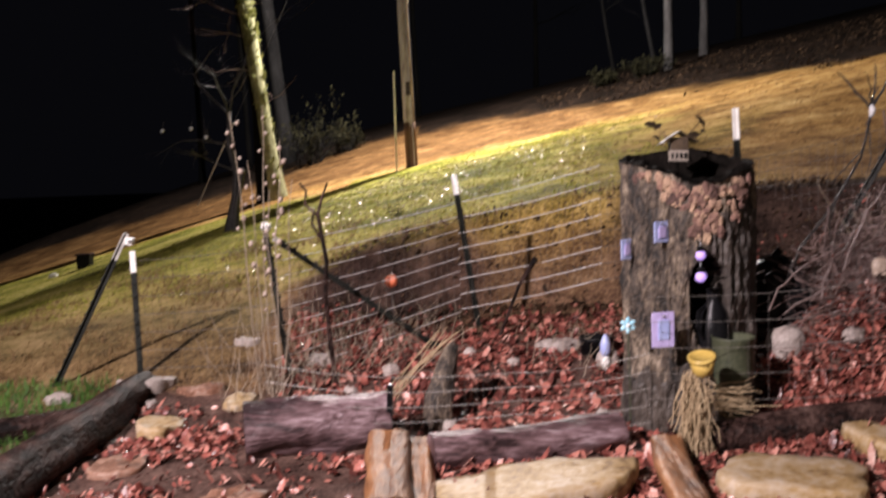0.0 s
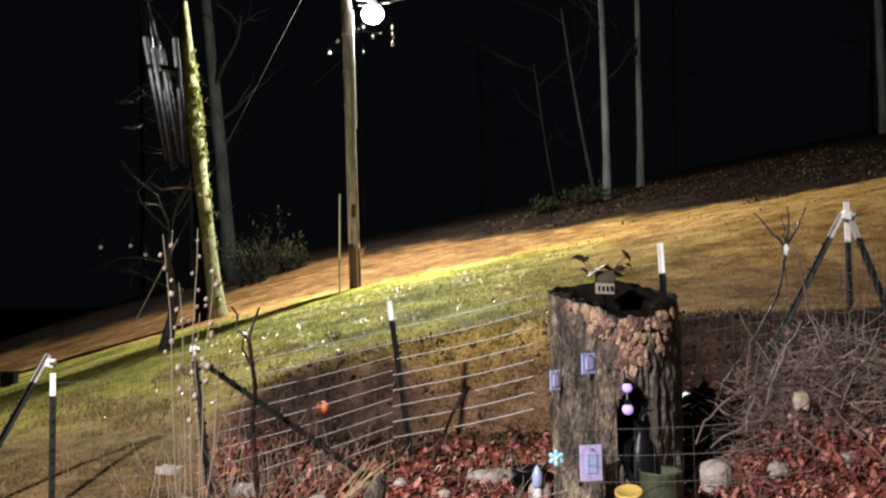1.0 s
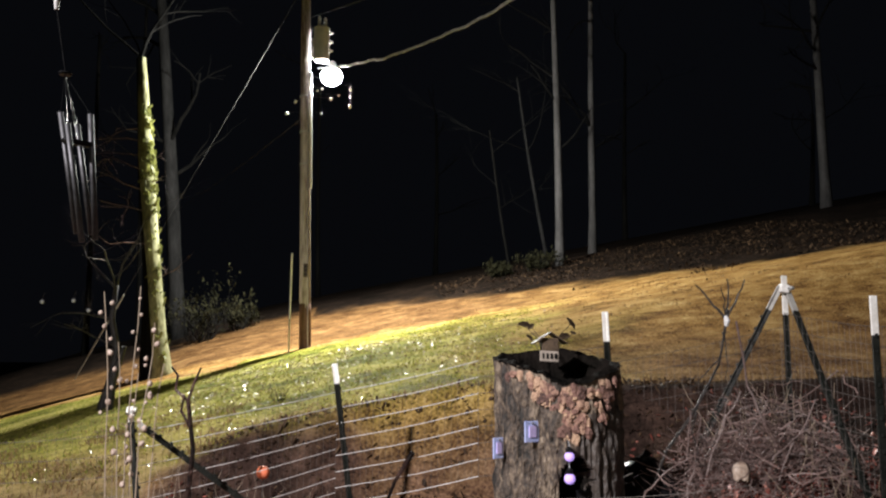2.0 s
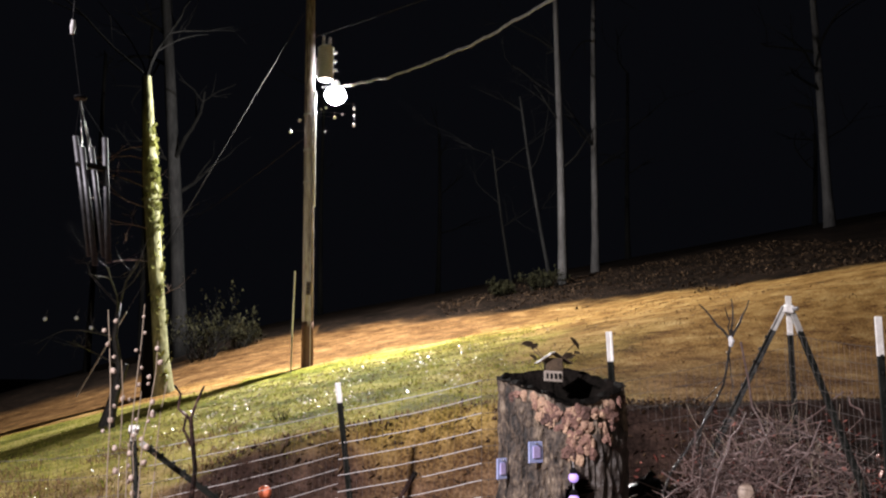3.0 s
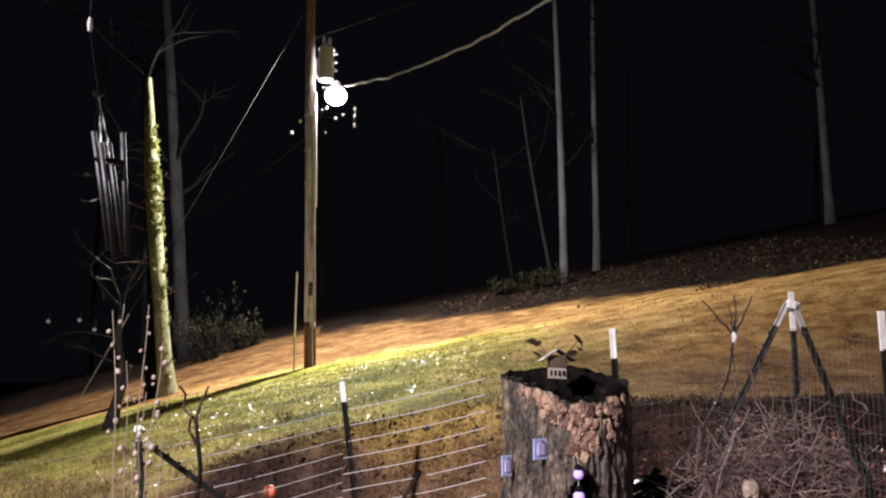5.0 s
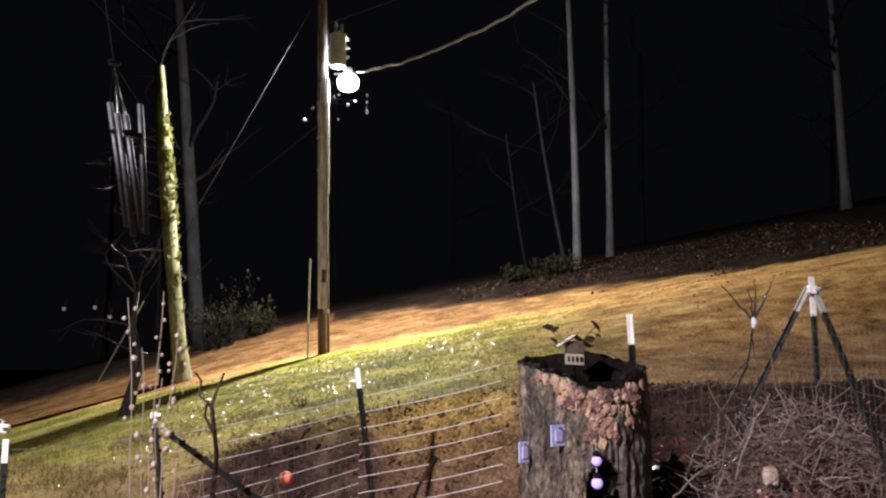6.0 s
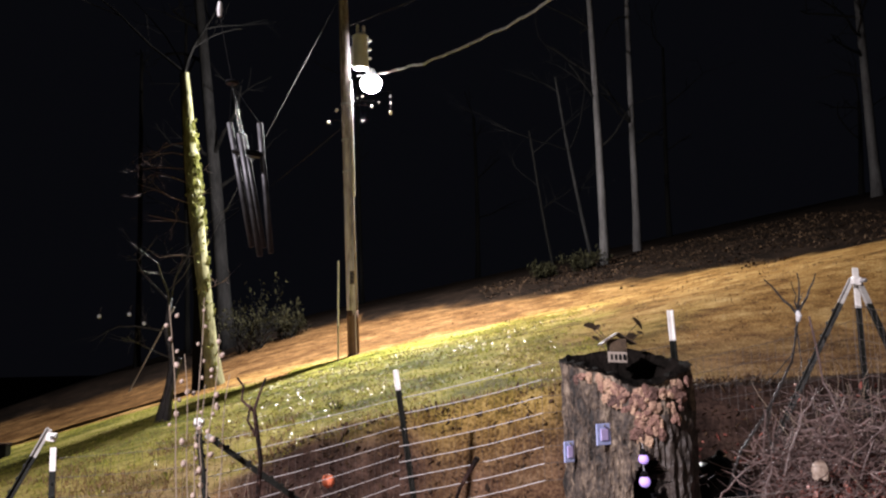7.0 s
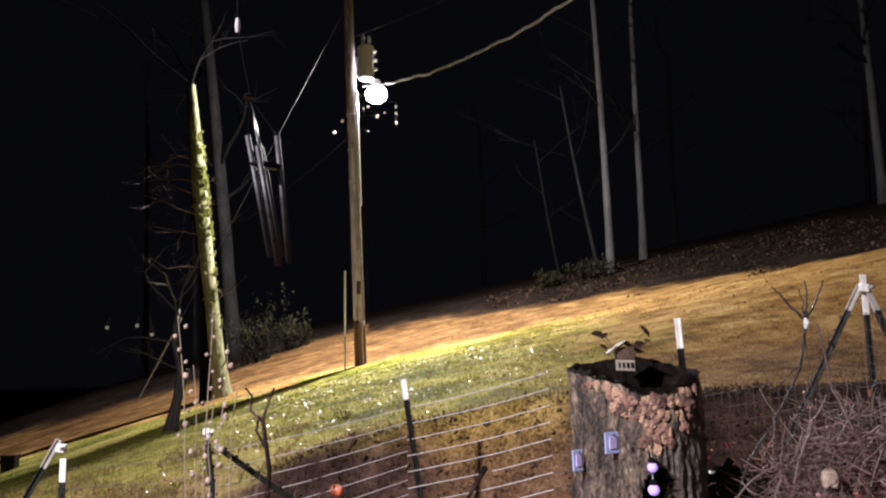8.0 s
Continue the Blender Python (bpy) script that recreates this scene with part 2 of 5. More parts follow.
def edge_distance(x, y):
    """Distance from the dark, sunken edge between lawn and drive."""
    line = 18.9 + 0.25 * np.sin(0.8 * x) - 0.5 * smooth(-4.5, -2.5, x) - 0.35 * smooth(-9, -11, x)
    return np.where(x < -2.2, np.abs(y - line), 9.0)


def height(x, y):
    """The height of the ground: a level bed by the camera, a bank, and a yard that climbs away and to the right."""
    x, y = np.asarray(x, float), np.asarray(y, float)
    far = np.interp(y, [0, 7.5, 20, 30, 45, 90, 400], [0.6, 1.05, 1.95, 3.6, 5.2, 8.0, 20.0]) + 0.2 * np.clip(x, -40, 1.2) - 0.06 * np.clip(-3.6 - x, 0, 30) - 0.012 * np.clip(-12 - x, 0, 30) ** 2 + 0.2 * np.clip(x - 1.2, 0, 39) * (0.1 + 0.9 * smooth(7.6, 14, y))
    near = 0.35 * smooth(4.9, 6.9, y) + 0.26 * np.clip(x - 1.6, 0, 6) * smooth(4.2, 5.6, y)
    near = near + 0.55 * np.exp(-((x - 2.95) ** 2 + (y - 5.2) ** 2) / 0.6)
    near = near + 0.28 * np.exp(-((x - 2.2) ** 2) / 0.4 - ((y - 5.0) ** 2) / 0.12)
    a = 7.05 + 0.12 * np.sin(1.7 * x) - 0.35 * smooth(2.0, 4.0, x)
    bank = smooth(0, 1, (y - a) / 0.45)
    soft = smooth(5.3, 9.5, y)
    k = smooth(-1.6, -0.4, x)
    f = bank * k + soft * (1 - k)
    z = near * (1 - f) + far * f
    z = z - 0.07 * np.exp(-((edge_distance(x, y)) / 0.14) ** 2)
    return z


def ground_z(x, y):
    """The ground's surface with its small unevenness."""
    return float(height(x, y)) + noise.noise((x * 1.3, y * 1.3, 0)) * 0.03 + noise.noise((x * 4, y * 4, 5)) * 0.009


# ---- helpers for meshes ----
def link(name, me, parent=None, label="", soft=False):
    ob = new(name, me)
    if soft:
        me.polygons.foreach_set("use_smooth", [True] * len(me.polygons))
    if parent:
        ob.parent = parent
        ob.matrix_parent_inverse = parent.matrix_world.inverted()
    if label:
        tagged(ob, label)
    return ob


def mesh(name, verts, faces, material):
    me = bpy.data.meshes.new(name)
    me.from_pydata(np.asarray(verts, float).tolist(), [], [list(f) for f in faces])
    me.materials.append(material)
    me.update()
    return me


def part(name, bm, material, parent=None, label="", soft=False):
    bmesh.ops.recalc_face_normals(bm, faces=bm.faces)
    me = bpy.data.meshes.new(name)
    bm.to_mesh(me)
    bm.free()
    me.materials.append(material)
    return link(name, me, parent, label, soft)


def thing(name, at, label, category, group="", kind=""):
    ob = new(name)
    ob.location = at
    ob.empty_display_size = 0.1
    bpy.context.view_layer.update()
    return tagged(ob, label, category, group, kind)


def tube(points, radii, sides=8, wobble=0.0, seed=0, bm=None):
    """Adds to a bmesh a closed tube round a line of points, with a radius for each."""
    rng = random.Random(seed)
    bm = bm or bmesh.new()
    pts = [Vector(p) for p in points]
    if isinstance(radii, (int, float)):
        radii = [radii] * len(pts)
    rings, side = [], None
    for i, p in enumerate(pts):
        d = (pts[min(i + 1, len(pts) - 1)] - pts[max(i - 1, 0)]).normalized()
        side = side or d.orthogonal().normalized()
        side = (side - d * side.dot(d)).normalized()
        up = d.cross(side)
        ring = []
        for k in range(sides):
            a, r = 2 * math.pi * k / sides, radii[i] * (1 + wobble * rng.uniform(-1, 1))
            ring.append(bm.verts.new(p + side * math.cos(a) * r + up * math.sin(a) * r))
        rings.append(ring)
    for a, b in zip(rings, rings[1:]):
        for k in range(sides):
            bm.faces.new((a[k], a[(k + 1) % sides], b[(k + 1) % sides], b[k]))
    bm.faces.new(rings[0][::-1])
    bm.faces.new(rings[-1])
    return bm


def box(size, m, bevel=0.0, bm=None):
    fresh = bmesh.new()
    bmesh.ops.create_cube(fresh, size=1, matrix=Matrix.Diagonal((*size, 1)))
    if bevel:
        bmesh.ops.bevel(fresh, geom=fresh.edges[:], offset=bevel, segments=2, affect="EDGES", profile=0.5)
    fresh.transform(m)
    if bm is None:
        return fresh
    me = bpy.data.meshes.new("tmp")
    fresh.to_mesh(me)
    fresh.free()
    bm.from_mesh(me)
    bpy.data.meshes.remove(me)
    return bm


def lathe(profile, sides, m):
    """A body of revolution from (radius, height) pairs."""
    bm = bmesh.new()
    rings = []
    for r, z in profile:
        rings.append([bm.verts.new(m @ Vector((r * math.cos(2 * math.pi * k / sides), r * math.sin(2 * math.pi * k / sides), z))) for k in range(sides)])
    for a, b in zip(rings, rings[1:]):
        for k in range(sides):
            bm.faces.new((a[k], a[(k + 1) % sides], b[(k + 1) % sides], b[k]))
    bm.faces.new(rings[0][::-1])
    bm.faces.new(rings[-1])
    return bm


def crooked(a, b, n, amount, rng):
    """A line of points from a to b that wanders to the sides."""
    a, b = Vector(a), Vector(b)
    out, off = [], Vector()
    for i in range(n + 1):
        t = i / n
        out.append(a.lerp(b, t) + off * (1 if i else 0))
        off += Vector((rng.gauss(0, amount), rng.gauss(0, amount), rng.gauss(0, amount * 0.6)))
    return out


def scatter_leaves(name, spots, size, material, seed, lift=0.01, tilt=0.5, aspect=0.55):
    """One mesh of many curled, pointed leaves lying at the spots (x, y, z)."""
    rng = np.random.default_rng(seed)
    s = np.asarray(spots, float)
    n = len(s)
    length = rng.uniform(size[0], size[1], n)
    width = length * rng.uniform(aspect * 0.7, aspect * 1.25, n)
    yaw = rng.uniform(0, 2 * np.pi, n)
    curl = rng.uniform(0.05, 0.5, n) * length
    tx, ty = rng.normal(0, tilt, n), rng.normal(0, tilt, n)
    # outline: stem, two shoulders, two cheeks, tip, and two points on the midrib
    u = np.array([-0.5, -0.25, -0.25, 0.15, 0.15, 0.5, -0.2, 0.15])
    v = np.array([0.0, 0.42, -0.42, 0.5, -0.5, 0.0, 0.0, 0.0])
    w = np.array([0.12, 0.22, 0.22, 0.3, 0.3, 0.35, 0.0, 0.02])
    lx, ly = u[None] * length[:, None], v[None] * width[:, None]
    lz = w[None] * curl[:, None] + lx * tx[:, None] + ly * ty[:, None]
    c, sn = np.cos(yaw)[:, None], np.sin(yaw)[:, None]
    X, Y = s[:, :1] + lx * c - ly * sn, s[:, 1:2] + lx * sn + ly * c
    Z = s[:, 2:] + lift + lz - np.minimum(lz.min(1, keepdims=True), 0) * 0.7
    verts = np.stack([X, Y, Z], 2).reshape(-1, 3)
    quads = np.array([[0, 6, 1, 1], [0, 2, 6, 6], [1, 6, 7, 3], [2, 4, 7, 6], [3, 7, 5, 5], [4, 5, 7, 7]])
    faces = [[q + i * 8 for q in (f[:3] if f[2] == f[3] else f)] for i in range(n) for f in quads.tolist()]
    return link(name, mesh(name, verts, faces, material))


def scatter_blades(name, spots, tall, material, seed, wide=0.006, lean=0.5):
    rng = np.random.default_rng(seed)
    s = np.asarray(spots, float)
    n = len(s)
    h = rng.uniform(tall[0], tall[1], n)
    a = rng.uniform(0, 2 * np.pi, n)
    l = rng.uniform(0.1, lean, n) * h * 2
    w = wide * rng.uniform(0.6, 1.5, n)
    b = a + rng.uniform(1, 2, n)
    base = s - [0, 0, 0.01]
    side = np.stack([np.cos(b) * w, np.sin(b) * w, np.zeros(n)], 1)
    mid = base + np.stack([np.cos(a) * l * 0.35, np.sin(a) * l * 0.35, h * 0.65], 1)
    tip = base + np.stack([np.cos(a) * l, np.sin(a) * l, h], 1)
    verts = np.stack([base - side, base + side, mid + side * 0.7, mid - side * 0.7, tip], 1).reshape(-1, 3)
    faces = []
    for i in range(0, n * 5, 5):
        faces.append((i, i + 1, i + 2, i + 3))
        faces.append((i + 3, i + 2, i + 4))
    return link(name, mesh(name, verts, faces, material))


def spots_in(n, x0, x1, y0, y1, seed, keep=None):
    rng = np.random.default_rng(seed)
    out = []
    for x, y in zip(rng.uniform(x0, x1, n), rng.uniform(y0, y1, n)):
        if keep is None or keep(x, y):
            out.append((x, y, ground_z(x, y)))
    return out


# ---- the ground itself ----
def spaced(stops):
    out = []
    for a, b, step in stops:
        n = max(1, round((b - a) / step))
        out += [a + (b - a) * i / n for i in range(n)]
    return np.array(out + [stops[-1][1]])


def zones(X, Y):
    """Weights of lawn, garden soil and forest floor, which also shades the bank; what is left is field."""
    wob = np.vectorize(lambda x, y: noise.noise((x * 0.7, y * 0.7, 9)) + 0.5 * noise.noise((x * 2.3, y * 2.3, 2)))(X, Y)
    # Dirt drive; past the pole its darker colour dims the lamp's hot spot.
    drive = smooth(19.4, 21.2, Y + 0.12 * np.clip(X, 0, 9) + 0.6 * wob) * smooth(9.0, 2.5, X + 0.5 * wob)
    back = np.where(X > -2.2, 19.6 + 0.0 * X, np.where(X > -4.2, 17.6, 18.8))
    lawn = smooth(0.5, -0.9, Y - back + 0.5 * wob) * smooth(4.6, -0.2, X - 0.1 * (Y - 8) + 1.3 * wob)
    lawn = lawn * np.where(X > -1.4, smooth(7.1, 7.9, Y + 0.3 * wob), 0.6 * smooth(5.2, 6.3, Y + 0.6 * wob) + 0.4 * smooth(7.0, 9.5, Y + 1.3 * wob))
    patch = smooth(-2.2, -2.7, X + 0.1 * wob) * smooth(5.9, 5.5, Y)
    lawn = np.maximum(lawn, patch)
    bed = smooth(7.55, 7.3, Y + 0.05 * wob) * smooth(-2.2, -0.7, X + 0.5 * wob)
    # Less soil by the stump: the bank's lit stretch, lightened by colour.
    bed = bed * (1 - 0.2 * smooth(-0.2, 0.5, X + 0.3 * wob) * smooth(1.75, 1.45, X) * smooth(6.2, 6.7, Y + 0.2 * wob))
    bed = np.maximum(bed, smooth(5.9, 5.5, Y + 0.2 * wob) * (1 - patch))
    bed = np.maximum(bed, (0.72 - 0.4 * smooth(-0.4, 0.4, X) * smooth(1.75, 1.45, X)) * smooth(9.6, 6.2, Y + wob))
    bed = np.maximum(bed, 0.95 * smooth(11.5, 6.0, Y + wob) * smooth(-0.2, 0.35, wob) * smooth(-0.8, -1.6, X))
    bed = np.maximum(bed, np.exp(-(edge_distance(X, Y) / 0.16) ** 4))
    bed = np.maximum(bed, 0.38 * smooth(-1.2, -4.0, X) * smooth(19.0, 16.5, Y))
    bed = np.maximum(bed, 0.55 * smooth(2.0, 4.0, X + 0.4 * wob) * smooth(12.5, 8.0, Y + wob))
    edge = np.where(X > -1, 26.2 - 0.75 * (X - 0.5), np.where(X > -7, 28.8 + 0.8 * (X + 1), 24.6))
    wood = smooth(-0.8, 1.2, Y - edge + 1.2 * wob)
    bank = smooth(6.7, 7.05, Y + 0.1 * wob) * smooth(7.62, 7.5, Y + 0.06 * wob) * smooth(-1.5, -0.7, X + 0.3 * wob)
    # Bank face darkened with forest-floor colour, standing in for its unlit side.
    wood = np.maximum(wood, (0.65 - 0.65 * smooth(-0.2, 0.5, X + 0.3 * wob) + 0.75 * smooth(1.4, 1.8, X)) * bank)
    # Same near-black put right of the stump, where its shadow lies.
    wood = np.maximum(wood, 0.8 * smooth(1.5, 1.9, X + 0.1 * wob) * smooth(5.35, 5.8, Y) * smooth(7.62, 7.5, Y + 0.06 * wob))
    return np.stack([lawn, bed, wood, drive], -1)


def build_ground():
    xs = spaced([(-300, -60, 40), (-60, -20, 4), (-20, -5, 0.35), (-5, 5.5, 0.09), (5.5, 20, 0.35), (20, 60, 4), (60, 300, 40)])
    ys = spaced([(-60, -6, 6), (-6, 2, 0.4), (2, 9, 0.08), (9, 24, 0.14), (24, 40, 0.5), (40, 80, 4), (80, 400, 40)])
    X, Y = np.meshgrid(xs, ys)
    Z = height(X, Y) + np.vectorize(lambda x, y: noise.noise((x * 1.3, y * 1.3, 0)) * 0.03 + noise.noise((x * 4, y * 4, 5)) * 0.009)(X, Y)
    n, m = X.shape
    faces = [(j * m + i, j * m + i + 1, (j + 1) * m + i + 1, (j + 1) * m + i) for j in range(n - 1) for i in range(m - 1)]
    me = mesh("ground", np.stack([X.ravel(), Y.ravel(), Z.ravel()], 1), faces, GROUND)
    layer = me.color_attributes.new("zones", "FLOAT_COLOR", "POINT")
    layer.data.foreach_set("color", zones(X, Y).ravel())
    return me


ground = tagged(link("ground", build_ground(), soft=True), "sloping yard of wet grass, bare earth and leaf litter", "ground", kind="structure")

# ---- house behind the camera ----
wall = tagged(part("wall_house", box((18, 0.2, 7.0), pose(0, -1.75, 2.5)), SIDING), "pale siding of the house wall", "wall", kind="structure")
flood = thing("flood_light", FLOOD - Vector((0, 0.45, 0)), "white twin flood light on the house wall", "flood light")
part("mount", lathe([(0.07, 0), (0.07, 0.05), (0.03, 0.08)], 16, pose(FLOOD.x, -1.65, FLOOD.z + 0.1, -90)), WHITE_PAINT, flood)
part("arm", tube([(FLOOD.x, -1.6, FLOOD.z + 0.1), (FLOOD.x, -1.45, FLOOD.z + 0.1), (FLOOD.x, -1.36, FLOOD.z + 0.04)], 0.015), WHITE_PAINT, flood)
part("shade", lathe([(0.05, 0.16), (0.09, 0.1), (0.13, 0.0), (0.125, 0.0), (0.085, 0.09), (0.01, 0.13)], 20, look(FLOOD - Vector((0, 0.12, 0)), (0.4, 5.5, 0.3))), WHITE_PAINT, flood)
beam = tagged(part("porch_beam", box((6, 0.09, 0.14), pose(0, 0.85, 2.42), 0.006), LUMBER), "plain wooden porch beam overhead", "beam", kind="structure")

# ---- utility pole with lamp ----
PX, PY = -0.854, 20.0
PZ = ground_z(PX, PY)


def pole_x(z):
    return PX - 0.022 * (z - PZ)


pole = thing("utility_pole", (PX, PY, PZ), "weathered wooden utility pole beside a dirt drive", "utility pole")
part("pole", tube([(pole_x(z), PY, z) for z in np.linspace(PZ - 0.2, 13.5, 24)], list(np.linspace(0.138, 0.105, 24)), 20, 0.02, 3), POLE_WOOD, pole, soft=True)
part("butt", tube([(pole_x(z), PY, z) for z in np.linspace(PZ - 0.15, PZ + 1.05, 7)], [0.144, 0.143, 0.142, 0.142, 0.141, 0.14, 0.137], 20, 0.015, 5), BUTT_BROWN, pole, "dark brown foot of the pole", soft=True)
part("ground_wire", tube([(pole_x(z) + 0.07, PY - 0.125, z) for z in (PZ, 4, 7, 8.2)], 0.012, 6), STEEL, pole)
part("conduit", tube([(pole_x(z) + 0.13, PY - 0.05, z) for z in (5.6, 7.0, 8.5)], 0.03, 10), WHITE_PAINT, pole, "pale conduit strapped to the pole")
for z in (6.2, 7.0, 7.9):
    part("strap", lathe([(0.12, -0.02), (0.14, -0.02), (0.14, 0.02), (0.12, 0.02)], 20, pose(pole_x(z), PY, z)), STEEL, pole)
plate = part("number_plate", box((0.1, 0.006, 0.32), pose(pole_x(3.6) + 0.02, PY - 0.15, 3.6), 0.002), RUST, pole, "small metal tag with dark bars")
for k in range(3):
    part("bar", box((0.06, 0.004, 0.05), pose(pole_x(3.6) + 0.02, PY - 0.156, 3.51 + 0.09 * k)), BLACK, plate)

lampthing = thing("street_lamp", (pole_x(8.9), PY + 0.13, 8.9), "lit dusk-to-dawn lamp on a short arm of the pole", "street lamp")
part("arm", tube([(pole_x(8.9) + 0.05, PY + 0.12, 8.9), (-0.8, 20.5, 9.2), (-0.6, 20.9, 9.25), (LAMP.x, LAMP.y, 9.1)], 0.028, 10), STEEL, lampthing)
part("housing", lathe([(0.05, 0.38), (0.1, 0.35), (0.13, 0.27), (0.16, 0.18), (0.16, 0.165), (0.1, 0.16)], 24, Matrix.Translation(LAMP)), CAN_PAINT, lampthing)
GLOW = mat("lamp_glow", (0.9, 0.9, 0.9), emit=((1.0, 0.96, 0.84), 40))
# Lens made larger than life to take in the lamp's glare.
part("lens", lathe([(0.12, 0.16), (0.22, 0.12), (0.275, 0.02), (0.28, -0.05), (0.24, -0.16), (0.16, -0.22), (0.04, -0.25)], 28, Matrix.Translation(LAMP)), GLOW, lampthing, "glowing prismatic lens", soft=True)

can = thing("pole_transformer", (-0.66, 19.76, 8.75), "grey cylindrical transformer bolted to the utility pole", "transformer")
CX, CY = -0.62, 19.72
part("tank", lathe([(0.17, 8.72), (0.19, 8.74), (0.19, 9.5), (0.2, 9.5), (0.2, 9.54), (0.12, 9.6), (0.03, 9.62)], 24, pose(CX, CY, 0)), CAN_PAINT, can, soft=False)
for dx, dy in ((-0.06, -0.05), (0.08, 0.03)):
    part("bushing", lathe([(0.03, 9.58), (0.05, 9.62), (0.028, 9.66), (0.05, 9.7), (0.026, 9.74), (0.045, 9.78), (0.02, 9.84)], 12, pose(CX + dx, CY + dy, 0)), CERAMIC, can)
for k in range(3):
    part("terminal", lathe([(0.03, 0), (0.045, 0.03), (0.03, 0.07), (0.02, 0.1)], 10, pose(CX + 0.18, CY - 0.05 + 0.02 * k, 9.42 - 0.22 * k, 0, 90, 0)), CERAMIC, can)
part("bracket", box((0.1, 0.22, 0.5), pose(CX - 0.14, CY + 0.12, 9.1, 0, 0, 40), 0.01), STEEL, can)

# Whiter than the fittings are, so their glints sit in the colour.
GLINT_GLAZE = mat("glint_white_glaze", (0.75, 0.75, 0.74), (0.9, 0.9, 0.9), rough=0.15, scale=9, bump=0)


def pole_fitting(x, z, size, tilt):
    """A spool insulator on its wire clevis, sized and whitened to read as a wet glint."""
    y = PY - 0.25
    ob = thing("spool_insulator", (x, y, z), "small shiny wet insulator on the wires at the pole", "insulator", "insulators at the pole")
    k = size
    part("spool", lathe([(0.3 * k, -k), (k, -0.8 * k), (0.55 * k, 0.0), (k, 0.8 * k), (0.3 * k, k)], 12, pose(x, y, z, 25, tilt, 0)), GLINT_GLAZE, ob)
    part("clevis", tube([(x, y, z), ((x + pole_x(z)) / 2, y + 0.05, z + 0.06), (pole_x(z) + (0.1 if x > PX else -0.1), PY - 0.1, z + 0.04)], 0.003, 6), THIN_LINE, ob)


for x, z, size, tilt in ((-1.41, 7.39, 0.036, 70), (-1.21, 7.68, 0.04, 30), (-0.83, 7.9, 0.03, 60), (-0.7, 7.98, 0.022, 20), (-0.58, 8.03, 0.026, 80), (-0.36, 7.78, 0.034, 15), (-0.18, 7.88, 0.024, 40), (-0.59, 7.41, 0.022, 10)):
    pole_fitting(x, z, size, tilt)
# a short drip chain and a bent pigtail under the lamp; white links stand for glints
chain = thing("drip_chain", (0.1, PY - 0.25, 8.0), "short hanging chain of white links standing for glints", "chain")
part("cord", tube([(0.11, PY - 0.25, 8.15), (0.115, PY - 0.25, 7.9), (0.09, PY - 0.25, 7.55)], 0.003, 6), THIN_LINE, chain)
part("hanger", tube([(0.11, PY - 0.25, 8.15), (-0.2, PY - 0.1, 8.2), (pole_x(8.45) + 0.1, PY - 0.08, 8.42)], 0.003, 6), THIN_LINE, chain)
for z, q in ((8.03, 0.024), (7.86, 0.02), (7.61, 0.032)):
    part("link", lathe([(0.3 * q, -1.6 * q), (q, -q), (q, q), (0.3 * q, 1.6 * q)], 10, pose(0.1, PY - 0.25, z, 12)), GLINT_GLAZE, chain)


def strung(name, a, b, sag, r, label, material, twist=0, n=40):
    """A hanging cable from a to b; twist strands wind round one another."""
    a, b = Vector(a), Vector(b)
    ob = thing(name, a, label, "cable", "overhead cables")
    line = [a.lerp(b, i / n) - Vector((0, 0, 4 * sag * (i / n) * (1 - i / n))) for i in range(n + 1)]
    for k in range(max(1, twist)):
        pts = line
        if twist:
            fine = 8
            pts = []
            for i in range(n * fine + 1):
                t = i / (n * fine)
                ang = 2 * math.pi * (k / twist + t * (b - a).length / 0.85)
                p = a.lerp(b, t) - Vector((0, 0, 4 * sag * t * (1 - t)))
                pts.append(p + Vector((math.cos(ang) * 0.3, math.cos(ang) * 0.3, math.sin(ang))) * r * (1.5 + 1.6 * noise.noise((t * 23, 0, 2)) ** 2) + Vector((0, 0, 0.06 * noise.noise((t * 34, 3, 0)))))
        part("strand", tube(pts, r, 6), material, ob)
    return ob


strung("service_drop", (-0.7, 19.9, 8.6), (8.6, 0.6, 10.2), 2.0, 0.0105, "twisted grey service cable running from the pole", CABLE, 3, 30)
strung("overhead_line", (-1.0, 20.0, 9.9), (9.0, 24.0, 16.5), 0.2, 0.011, "thin dark overhead line from the pole top", THIN_LINE)
strung("phone_line", (-0.95, 20.0, 7.45), (-12.0, 40.0, 6.2), 0.4, 0.006, "thin dark line leading into the woods", THIN_LINE)
guy = thing("guy_wire", (-7.4, 24.09, ground_z(-7.4, 24.09)), "steel guy wire anchored in the verge", "guy wire")
GT, GB = Vector((-1.1, 20.0, 10.75)), Vector((-7.4, 24.2, ground_z(-7.4, 24.2) - 0.1))
part("wire", tube([GT, GB], 0.006, 6), THIN_LINE, guy)
part("guard", tube([GB, GB.lerp(GT, 0.24)], 0.02, 8), GUY_GUARD, guy, "pale plastic guard over the wire's foot")
marker = thing("marker_stake", (-1.13, 18.7, ground_z(-1.13, 18.7)), "tall thin pale stake standing beside the pole", "stake")
part("stake", tube([(-1.135, 18.7, ground_z(-1.13, 18.7) - 0.1), (-1.13, 18.7, 2.4)], 0.017, 8), GUY_GUARD, marker)
part("sleeve", tube([(-1.13, 18.7, 2.4), (-1.115, 18.7, 3.86)], 0.02, 8), WHITE_PAINT, marker, "white plastic sleeve")


